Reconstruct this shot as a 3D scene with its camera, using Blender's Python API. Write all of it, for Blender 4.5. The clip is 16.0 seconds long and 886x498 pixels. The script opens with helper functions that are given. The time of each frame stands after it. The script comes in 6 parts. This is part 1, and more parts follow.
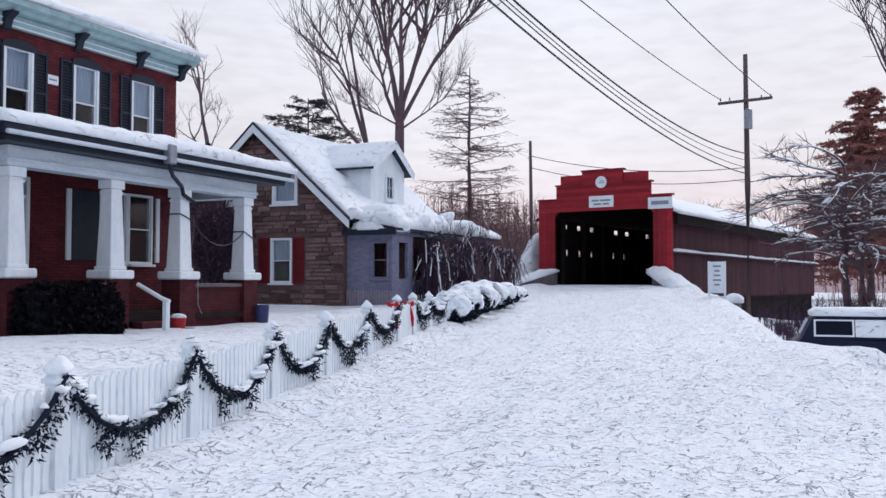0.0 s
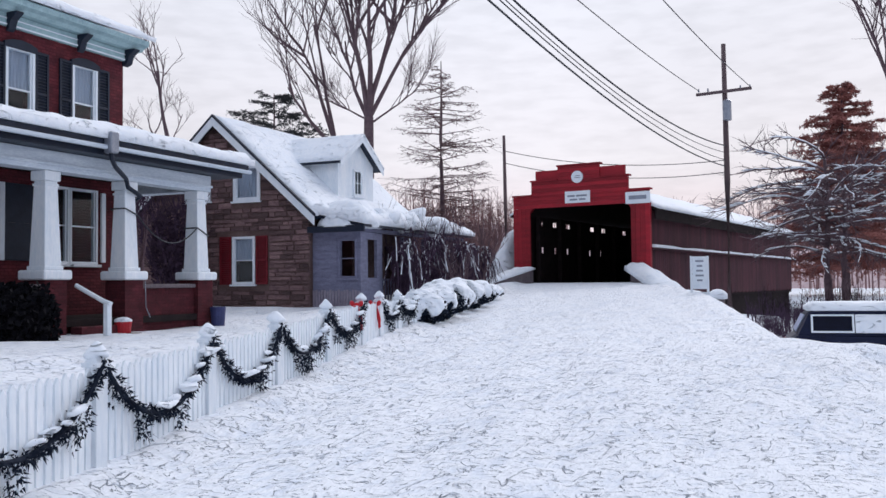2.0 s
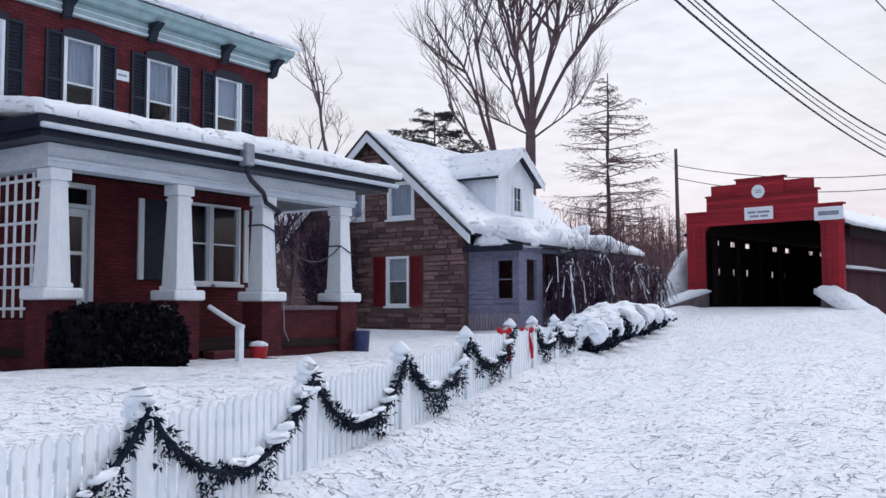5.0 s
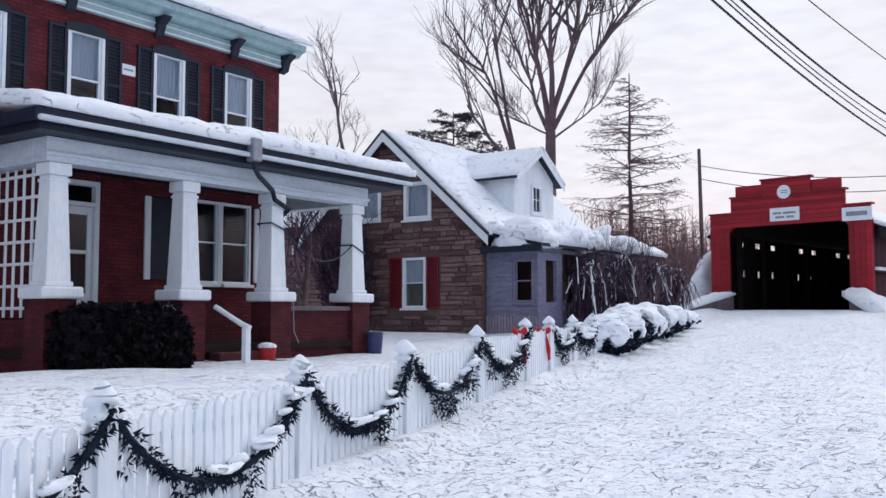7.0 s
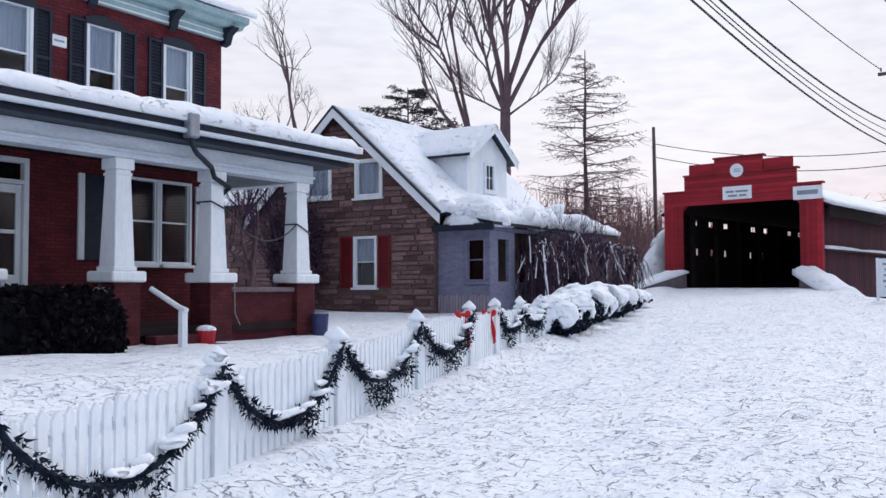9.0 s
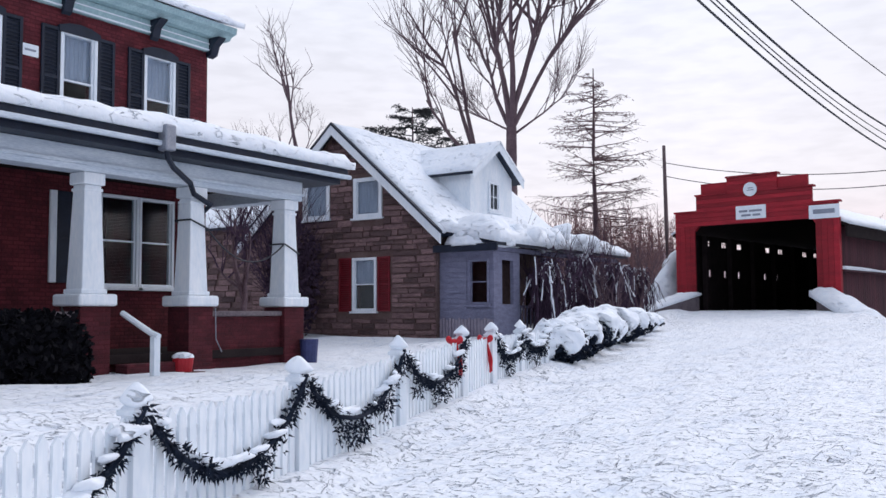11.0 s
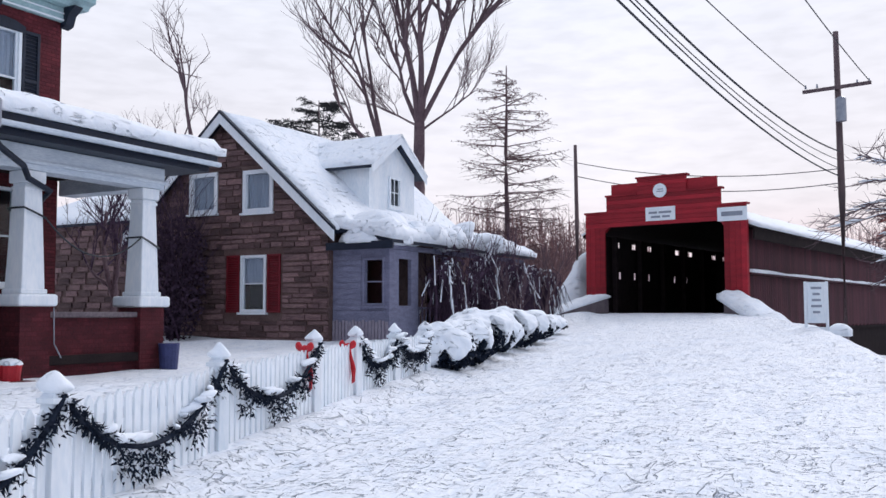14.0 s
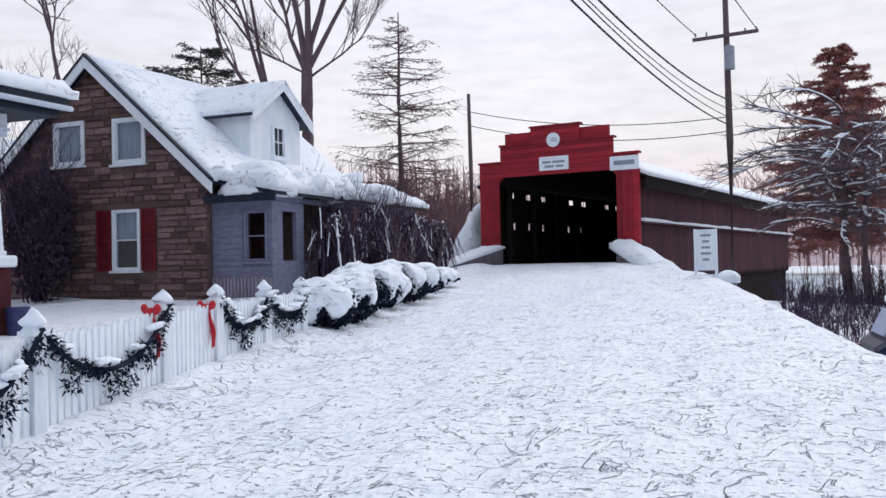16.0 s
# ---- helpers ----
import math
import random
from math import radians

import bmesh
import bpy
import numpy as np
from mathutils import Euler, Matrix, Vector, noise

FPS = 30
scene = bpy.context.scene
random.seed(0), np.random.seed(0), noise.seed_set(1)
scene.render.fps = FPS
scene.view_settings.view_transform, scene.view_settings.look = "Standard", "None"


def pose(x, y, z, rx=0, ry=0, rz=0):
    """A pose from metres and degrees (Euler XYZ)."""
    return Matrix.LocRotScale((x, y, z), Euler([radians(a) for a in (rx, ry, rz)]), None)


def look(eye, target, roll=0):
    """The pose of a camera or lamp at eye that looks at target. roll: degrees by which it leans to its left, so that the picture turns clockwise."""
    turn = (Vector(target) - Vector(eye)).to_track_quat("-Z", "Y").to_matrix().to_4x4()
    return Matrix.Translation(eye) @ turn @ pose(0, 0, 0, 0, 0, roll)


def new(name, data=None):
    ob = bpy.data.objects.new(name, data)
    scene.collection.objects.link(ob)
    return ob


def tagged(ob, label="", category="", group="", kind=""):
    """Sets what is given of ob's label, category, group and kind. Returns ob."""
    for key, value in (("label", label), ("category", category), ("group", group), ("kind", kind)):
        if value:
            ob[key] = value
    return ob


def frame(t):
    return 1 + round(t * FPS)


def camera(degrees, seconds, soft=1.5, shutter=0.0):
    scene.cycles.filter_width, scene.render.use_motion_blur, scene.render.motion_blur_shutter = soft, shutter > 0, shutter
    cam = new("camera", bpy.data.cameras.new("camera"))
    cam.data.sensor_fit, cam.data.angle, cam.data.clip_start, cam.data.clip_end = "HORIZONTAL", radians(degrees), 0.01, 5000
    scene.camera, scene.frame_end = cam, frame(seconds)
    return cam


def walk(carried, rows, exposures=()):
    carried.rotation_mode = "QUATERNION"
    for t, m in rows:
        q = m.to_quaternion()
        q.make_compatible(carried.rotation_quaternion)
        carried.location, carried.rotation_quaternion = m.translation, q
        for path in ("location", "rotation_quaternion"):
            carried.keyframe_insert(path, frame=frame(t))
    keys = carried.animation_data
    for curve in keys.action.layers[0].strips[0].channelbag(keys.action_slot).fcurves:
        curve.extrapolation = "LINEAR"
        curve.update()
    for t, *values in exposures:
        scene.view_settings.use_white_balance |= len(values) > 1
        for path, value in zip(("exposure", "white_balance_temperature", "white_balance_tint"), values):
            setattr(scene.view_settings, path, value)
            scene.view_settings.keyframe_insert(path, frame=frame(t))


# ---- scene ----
cam = camera(51.0, 16.0)
PATH = [
    (0, (0.856, 2.949, 1.941), (-0.002, 4.754, 2.017), 0.1),
    (0.5, (0.717, 3.324, 1.939), (-0.103, 5.147, 2.012), -0.1),
    (1, (0.561, 3.644, 1.927), (-0.231, 5.479, 1.999), -0.4),
    (1.5, (0.372, 4.03, 1.892), (-0.417, 5.866, 1.968), -0.4),
    (2, (0.228, 4.505, 1.86), (-0.579, 6.333, 1.938), -0.6),
    (2.5, (0.135, 4.879, 1.866), (-0.692, 6.698, 1.944), -0.7),
    (3, (0.085, 5.24, 1.857), (-0.765, 7.049, 1.937), -0.7),
    (3.5, (-0.029, 5.52, 1.854), (-0.901, 7.318, 1.936), -0.7),
    (4, (-0.139, 5.859, 1.814), (-1.071, 7.627, 1.902), -0.8),
    (4.5, (-0.334, 6.187, 1.845), (-1.349, 7.907, 1.943), -0.5),
    (5, (-0.567, 6.547, 1.9), (-1.687, 8.2, 2.027), -0.1),
    (7.5, (-0.828, 7.207, 1.808), (-1.986, 8.832, 1.945), -0.1),
    (8, (-0.858, 7.286, 1.809), (-1.983, 8.935, 1.928), 0.1),
    (8.5, (-0.865, 7.474, 1.88), (-1.968, 9.139, 1.978), -0.1),
    (9, (-0.849, 7.654, 1.902), (-1.935, 9.331, 1.989), -0.2),
    (9.5, (-0.877, 7.835, 1.878), (-1.956, 9.516, 1.973), -0.3),
    (12, (-1.441, 9.556, 1.936), (-2.557, 11.206, 2.117), -0.2),
    (12.5, (-1.421, 9.845, 1.946), (-2.513, 11.509, 2.149), 0.0),
    (13, (-1.464, 10.089, 1.939), (-2.509, 11.783, 2.139), 0.2),
    (13.5, (-1.479, 10.307, 1.919), (-2.482, 12.028, 2.093), 0.2),
    (14, (-1.454, 10.562, 1.918), (-2.414, 12.311, 2.057), -0.1),
    (14.5, (-1.475, 10.823, 1.891), (-2.394, 12.596, 1.997), -0.5),
    (15, (-1.564, 11.129, 1.938), (-2.428, 12.931, 2.003), -0.7),
    (15.5, (-1.605, 11.408, 1.906), (-2.424, 13.232, 1.943), -1.0),
    (16, (-1.635, 11.608, 1.922), (-2.403, 13.454, 1.958), -1.2),
]
walk(cam, [(t, look(eye, target, roll)) for t, eye, target, roll in PATH], [(0, -0.05, 6150, 15), (7.5, 0.02, 6150, 15), (13, 0.07, 6130, 16), (16, 0.0, 6170, 14)])

# ---- sky, sun and light ----
world = bpy.data.worlds.new("winter_sky")
scene.world = world
world.use_nodes = True
wn, wl = world.node_tree.nodes, world.node_tree.links
wn.clear()
w_out = wn.new("ShaderNodeOutputWorld")
w_bg = wn.new("ShaderNodeBackground")
w_sky = wn.new("ShaderNodeTexSky")
w_sky.sky_type = "NISHITA"
w_sky.sun_disc = False
w_sky.sun_elevation = radians(31)
w_sky.sun_rotation = radians(7)
w_mul = wn.new("ShaderNodeVectorMath")
w_mul.operation = "SCALE"
w_mul.inputs["Scale"].default_value = 0.05
wl.new(w_sky.outputs[0], w_mul.inputs[0])
w_tc = wn.new("ShaderNodeTexCoord")
w_sep = wn.new("ShaderNodeSeparateXYZ")
wl.new(w_tc.outputs["Generated"], w_sep.inputs[0])
w_ramp = wn.new("ShaderNodeValToRGB")
w_ramp.color_ramp.elements[0].position = 0.0
w_ramp.color_ramp.elements[0].color = (0.86, 0.66, 0.66, 1)
w_ramp.color_ramp.elements[1].position = 0.34
w_ramp.color_ramp.elements[1].color = (0.90, 0.92, 0.94, 1)
top_e = w_ramp.color_ramp.elements.new(1.0)
top_e.color = (1.38, 1.40, 1.43, 1)
mid_e = w_ramp.color_ramp.elements.new(0.13)
mid_e.color = (0.92, 0.88, 0.86, 1)
wl.new(w_sep.outputs["Z"], w_ramp.inputs[0])
w_noise = wn.new("ShaderNodeTexNoise")
w_noise.inputs["Scale"].default_value = 3.0
w_noise.inputs["Detail"].default_value = 5.0
wl.new(w_tc.outputs["Generated"], w_noise.inputs["Vector"])
w_cl = wn.new("ShaderNodeMapRange")
w_cl.inputs["From Min"].default_value, w_cl.inputs["From Max"].default_value = 0.3, 0.7
w_cl.inputs["To Min"].default_value, w_cl.inputs["To Max"].default_value = 0.93, 1.05
wl.new(w_noise.outputs[0], w_cl.inputs["Value"])
w_rip = wn.new("ShaderNodeTexNoise")
w_rip.inputs["Scale"].default_value = 42.0
w_rip.inputs["Detail"].default_value = 3.0
w_map = wn.new("ShaderNodeMapping")
w_map.inputs["Scale"].default_value = (0.6, 0.6, 2.4)
wl.new(w_tc.outputs["Generated"], w_map.inputs["Vector"])
wl.new(w_map.outputs[0], w_rip.inputs["Vector"])
w_r2 = wn.new("ShaderNodeMapRange")
w_r2.inputs["From Min"].default_value, w_r2.inputs["From Max"].default_value = 0.3, 0.6
w_r2.inputs["To Min"].default_value, w_r2.inputs["To Max"].default_value = 0.94, 1.03
wl.new(w_rip.outputs[0], w_r2.inputs["Value"])
w_pr = wn.new("ShaderNodeMath")
w_pr.operation = "MULTIPLY"
wl.new(w_cl.outputs[0], w_pr.inputs[0])
wl.new(w_r2.outputs[0], w_pr.inputs[1])
w_az = wn.new("ShaderNodeMapRange")
w_az.interpolation_type = "SMOOTHSTEP"
w_az.inputs["From Min"].default_value, w_az.inputs["From Max"].default_value = -0.35, 0.6
wl.new(w_sep.outputs["Y"], w_az.inputs["Value"])
w_away = wn.new("ShaderNodeMix")
w_away.data_type = "RGBA"
w_away.inputs["A"].default_value = (0.64, 0.69, 0.77, 1)
wl.new(w_az.outputs[0], w_away.inputs["Factor"])
wl.new(w_ramp.outputs[0], w_away.inputs["B"])
w_cm = wn.new("ShaderNodeVectorMath")
w_cm.operation = "SCALE"
wl.new(w_away.outputs["Result"], w_cm.inputs[0])
wl.new(w_pr.outputs[0], w_cm.inputs["Scale"])
w_mix = wn.new("ShaderNodeMix")
w_mix.data_type = "RGBA"
w_mix.inputs["Factor"].default_value = 0.88
wl.new(w_mul.outputs[0], w_mix.inputs["A"])
wl.new(w_cm.outputs[0], w_mix.inputs["B"])
wl.new(w_mix.outputs["Result"], w_bg.inputs["Color"])
w_bg.inputs["Strength"].default_value = 1.05
wl.new(w_bg.outputs[0], w_out.inputs[0])

sun = new("sun", bpy.data.lights.new("sun", "SUN"))
sun.data.energy, sun.data.angle, sun.data.color = 1.0, radians(16), (1.0, 0.95, 0.91)
sun.matrix_world = look((5, 62, 26), (0, 20, 0))


# ---- materials ----
def mat(name, base, second=None, rough=0.8, scale=6.0, fine=40.0, bump=0.3, dist=0.02, metal=0.0, stretch=(1, 1, 1), low=0.35, high=0.65, spec=0.3):
    m = bpy.data.materials.new(name)
    m.use_nodes = True
    n, l = m.node_tree.nodes, m.node_tree.links
    bs = n["Principled BSDF"]
    bs.inputs["Roughness"].default_value = rough
    bs.inputs["Metallic"].default_value = metal
    bs.inputs["Specular IOR Level"].default_value = spec
    second = second or tuple(c * 0.72 for c in base)
    geo = n.new("ShaderNodeNewGeometry")
    mp = n.new("ShaderNodeMapping")
    mp.inputs["Scale"].default_value = stretch
    l.new(geo.outputs["Position"], mp.inputs["Vector"])
    a = n.new("ShaderNodeTexNoise")
    a.inputs["Scale"].default_value, a.inputs["Detail"].default_value = scale, 6
    b = n.new("ShaderNodeTexNoise")
    b.inputs["Scale"].default_value, b.inputs["Detail"].default_value = fine, 4
    l.new(mp.outputs[0], a.inputs["Vector"])
    l.new(mp.outputs[0], b.inputs["Vector"])
    add = n.new("ShaderNodeMath")
    add.operation = "MULTIPLY_ADD"
    add.inputs[1].default_value = 0.5
    l.new(b.outputs[0], add.inputs[0])
    half = n.new("ShaderNodeMath")
    half.operation = "MULTIPLY"
    half.inputs[1].default_value = 0.5
    l.new(a.outputs[0], half.inputs[0])
    l.new(half.outputs[0], add.inputs[2])
    mr = n.new("ShaderNodeMapRange")
    mr.inputs["From Min"].default_value, mr.inputs["From Max"].default_value = low, high
    l.new(add.outputs[0], mr.inputs["Value"])
    mix = n.new("ShaderNodeMix")
    mix.data_type = "RGBA"
    mix.inputs["A"].default_value, mix.inputs["B"].default_value = (*second, 1), (*base, 1)
    l.new(mr.outputs[0], mix.inputs["Factor"])
    l.new(mix.outputs["Result"], bs.inputs["Base Color"])
    bp = n.new("ShaderNodeBump")
    bp.inputs["Strength"].default_value, bp.inputs["Distance"].default_value = bump, dist
    l.new(add.outputs[0], bp.inputs["Height"])
    l.new(bp.outputs[0], bs.inputs["Normal"])
    return m


def brick_mat(name, c1, c2, mortar, bw=0.215, bh=0.075, gap=0.012, squash=1.0):
    """Coursed masonry; the courses run level on walls that face along x or y."""
    m = mat(name, c1, c2, rough=0.9, scale=2.5, fine=30)
    n, l = m.node_tree.nodes, m.node_tree.links
    bs = n["Principled BSDF"]
    geo = n.new("ShaderNodeNewGeometry")
    sep = n.new("ShaderNodeSeparateXYZ")
    l.new(geo.outputs["Position"], sep.inputs[0])
    su = n.new("ShaderNodeMath")
    l.new(sep.outputs["X"], su.inputs[0])
    l.new(sep.outputs["Y"], su.inputs[1])
    cb = n.new("ShaderNodeCombineXYZ")
    l.new(su.outputs[0], cb.inputs["X"])
    l.new(sep.outputs["Z"], cb.inputs["Y"])
    br = n.new("ShaderNodeTexBrick")
    br.inputs["Scale"].default_value = 1.0
    br.inputs["Brick Width"].default_value, br.inputs["Row Height"].default_value = bw, bh
    br.inputs["Mortar Size"].default_value, br.inputs["Mortar Smooth"].default_value = gap, 0.3
    br.inputs["Color1"].default_value = (1, 1, 1, 1)
    br.inputs["Color2"].default_value = (0.62, 0.62, 0.62, 1)
    br.inputs["Mortar"].default_value = (*mortar, 1)
    l.new(cb.outputs[0], br.inputs["Vector"])
    old = bs.inputs["Base Color"].links[0].from_socket
    mul = n.new("ShaderNodeMix")
    mul.data_type, mul.blend_type = "RGBA", "MULTIPLY"
    mul.inputs["Factor"].default_value = 1.0
    l.new(old, mul.inputs["A"])
    l.new(br.outputs["Color"], mul.inputs["B"])
    l.new(mul.outputs["Result"], bs.inputs["Base Color"])
    bp = n.new("ShaderNodeBump")
    bp.inputs["Strength"].default_value, bp.inputs["Distance"].default_value = 0.6, 0.01
    bp.invert = True
    l.new(br.outputs["Fac"], bp.inputs["Height"])
    l.new(bp.outputs[0], bs.inputs["Normal"])
    return m


def random_tint(m, spread=0.35):
    """Each object of its own gets a slightly lighter or darker tone."""
    n, l = m.node_tree.nodes, m.node_tree.links
    bs = n["Principled BSDF"]
    oi = n.new("ShaderNodeObjectInfo")
    mr = n.new("ShaderNodeMapRange")
    mr.inputs["To Min"].default_value, mr.inputs["To Max"].default_value = 1 - spread, 1 + spread
    l.new(oi.outputs["Random"], mr.inputs["Value"])
    old = bs.inputs["Base Color"].links[0].from_socket
    sc = n.new("ShaderNodeVectorMath")
    sc.operation = "SCALE"
    l.new(old, sc.inputs[0])
    l.new(mr.outputs[0], sc.inputs["Scale"])
    l.new(sc.outputs[0], bs.inputs["Base Color"])
    return m


SNOW = mat("snow", (0.88, 0.92, 0.97), (0.76, 0.83, 0.92), rough=0.75, scale=0.9, fine=7.0, bump=0.9, dist=0.06, low=0.28, high=0.55)
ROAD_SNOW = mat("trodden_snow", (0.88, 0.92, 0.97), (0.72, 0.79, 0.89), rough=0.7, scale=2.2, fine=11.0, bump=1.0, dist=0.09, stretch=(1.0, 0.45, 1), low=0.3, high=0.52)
BRICK = brick_mat("red_brick", (0.175, 0.031, 0.040), (0.08, 0.014, 0.023), (0.6, 0.5, 0.52))
PORCH_BRICK = brick_mat("porch_brick", (0.125, 0.022, 0.030), (0.055, 0.011, 0.018), (0.75, 0.62, 0.65))
STONE_JOINT = mat("stone_joint", (0.17, 0.115, 0.105), (0.085, 0.052, 0.05), scale=3, fine=25, bump=0.8, dist=0.03)
STONE = random_tint(mat("field_stone", (0.225, 0.142, 0.138), (0.085, 0.050, 0.055), scale=2.5, fine=18, bump=1.0, dist=0.05, stretch=(0.5, 1, 2.2)), 0.5)
WHITE = mat("white_paint", (0.86, 0.89, 0.92), (0.70, 0.77, 0.84), rough=0.5, scale=3, fine=22, bump=0.15, stretch=(1, 1, 0.3))
# darker copy of the white paint; its blue-grey shade is in the colour
TRIM = mat("shaded_white_trim", (0.68, 0.74, 0.80), (0.42, 0.49, 0.58), rough=0.6, scale=2.5, fine=22, bump=0.35, stretch=(1, 0.4, 3))
TEAL = mat("cornice_paint", (0.42, 0.58, 0.60), (0.25, 0.38, 0.42), rough=0.55, scale=4, fine=30, bump=0.2)
NAVY = mat("shutter_paint", (0.016, 0.024, 0.045), (0.008, 0.012, 0.024), rough=0.45, scale=5, fine=40, bump=0.2)
MAROON = mat("maroon_paint", (0.20, 0.012, 0.022), (0.12, 0.008, 0.015), rough=0.5, scale=5, fine=40, bump=0.2)
PORTAL_RED = random_tint(mat("barn_red_paint", (0.37, 0.018, 0.030), (0.20, 0.010, 0.019), rough=0.65, scale=2, fine=24, bump=0.4, stretch=(0.4, 0.4, 2)), 0.3)
SIDING = random_tint(mat("weathered_red_siding", (0.088, 0.022, 0.032), (0.040, 0.011, 0.020), rough=0.8, scale=2, fine=25, bump=0.4, stretch=(1, 1, 0.2)), 0.25)
# dark timber, with the shade of porch and bridge interiors put into its colour
DARKWOOD = mat("shade_dark_timber", (0.030, 0.022, 0.022), (0.014, 0.010, 0.012), rough=0.85, scale=3, fine=30, spec=0.08)
GREYWOOD = mat("weathered_pole_wood", (0.16, 0.115, 0.12), (0.085, 0.06, 0.07), rough=0.85, scale=3, fine=40, stretch=(3, 3, 0.3))
SCRUB = mat("dark_scrub_twigs", (0.095, 0.062, 0.095), (0.035, 0.022, 0.04), rough=0.9, scale=2, fine=16, spec=0.08)
BARK = mat("bare_bark", (0.17, 0.115, 0.125), (0.085, 0.055, 0.07), rough=0.9, scale=3, fine=20, bump=0.6)
TWIG = mat("thicket_twigs", (0.30, 0.17, 0.16), (0.16, 0.09, 0.10), rough=0.9, scale=1, fine=8)
SPRUCE = mat("bare_larch_twigs", (0.20, 0.125, 0.12), (0.11, 0.07, 0.08), rough=0.9, scale=2, fine=14)
PINE = mat("dark_pine_needles", (0.055, 0.060, 0.060), (0.025, 0.026, 0.034), rough=0.8, scale=2, fine=14)
RUST_NEEDLE = mat("rusty_conifer_needles", (0.40, 0.155, 0.125), (0.20, 0.085, 0.085), rough=0.85, scale=0.7, fine=9)
GARLAND = mat("evergreen_garland", (0.020, 0.029, 0.048), (0.007, 0.010, 0.022), rough=0.7, scale=6, fine=30, spec=0.08)
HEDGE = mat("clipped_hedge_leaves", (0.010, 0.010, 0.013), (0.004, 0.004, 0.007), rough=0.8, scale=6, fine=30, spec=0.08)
BOW_RED = mat("red_ribbon", (0.62, 0.025, 0.035), (0.42, 0.012, 0.025), rough=0.5, scale=6, fine=30, bump=0.1)
SHADE_CLOTH = mat("window_curtain", (0.55, 0.60, 0.66), (0.34, 0.39, 0.47), rough=0.9, scale=5, fine=40, stretch=(1, 4, 0.3))
# near-black, so the shade inside the rooms is put into the colour
ROOM_DARK = mat("painted_room_shade", (0.008, 0.010, 0.020), (0.004, 0.005, 0.011), rough=0.9, spec=0.08)
PORCH_BLUE = mat("grey_blue_clapboard", (0.235, 0.24, 0.34), (0.125, 0.13, 0.20), rough=0.7, scale=3, fine=20, stretch=(1, 1, 3))
SKIRT = mat("weathered_skirting", (0.34, 0.31, 0.37), (0.20, 0.17, 0.22), rough=0.8, scale=3, fine=25, stretch=(1, 1, 0.3))
CAR_PAINT = mat("navy_car_paint", (0.012, 0.017, 0.05), (0.008, 0.011, 0.03), rough=0.4, bump=0.02, spec=0.15)
CAR_GLASS = mat("dark_car_glass", (0.006, 0.008, 0.022), (0.004, 0.005, 0.014), rough=0.1, bump=0.0, spec=0.12)
FROST = mat("frosted_glass", (0.42, 0.46, 0.60), (0.30, 0.33, 0.46), rough=0.6, scale=6, fine=40, bump=0.3)
RUBBER = mat("black_rubber", (0.02, 0.02, 0.022), rough=0.8)
CONCRETE = mat("abutment_stone", (0.20, 0.165, 0.175), (0.10, 0.08, 0.095), scale=2, fine=20, bump=0.7, dist=0.03)
WIRE = mat("wire_sheath", (0.035, 0.04, 0.05), rough=0.6)
SIGN_GREY = mat("sign_lettering_grey", (0.30, 0.33, 0.40), rough=0.7)
BIN_BLUE = mat("blue_plastic", (0.05, 0.06, 0.17), (0.03, 0.035, 0.10), rough=0.5)
BIN_RED = mat("red_plastic", (0.45, 0.02, 0.03), (0.30, 0.012, 0.02), rough=0.5)
CREEK = mat("dark_creek_water", (0.020, 0.022, 0.030), (0.012, 0.012, 0.018), rough=0.12, bump=0.15, scale=1.5, fine=6)
GALVANISED = mat("galvanised_steel", (0.35, 0.37, 0.42), (0.22, 0.24, 0.29), rough=0.45, metal=0.6)
HILL = mat("wooded_hill_snow", (0.62, 0.50, 0.52), (0.40, 0.29, 0.31), scale=0.12, fine=0.8, bump=0.4, dist=1.0)

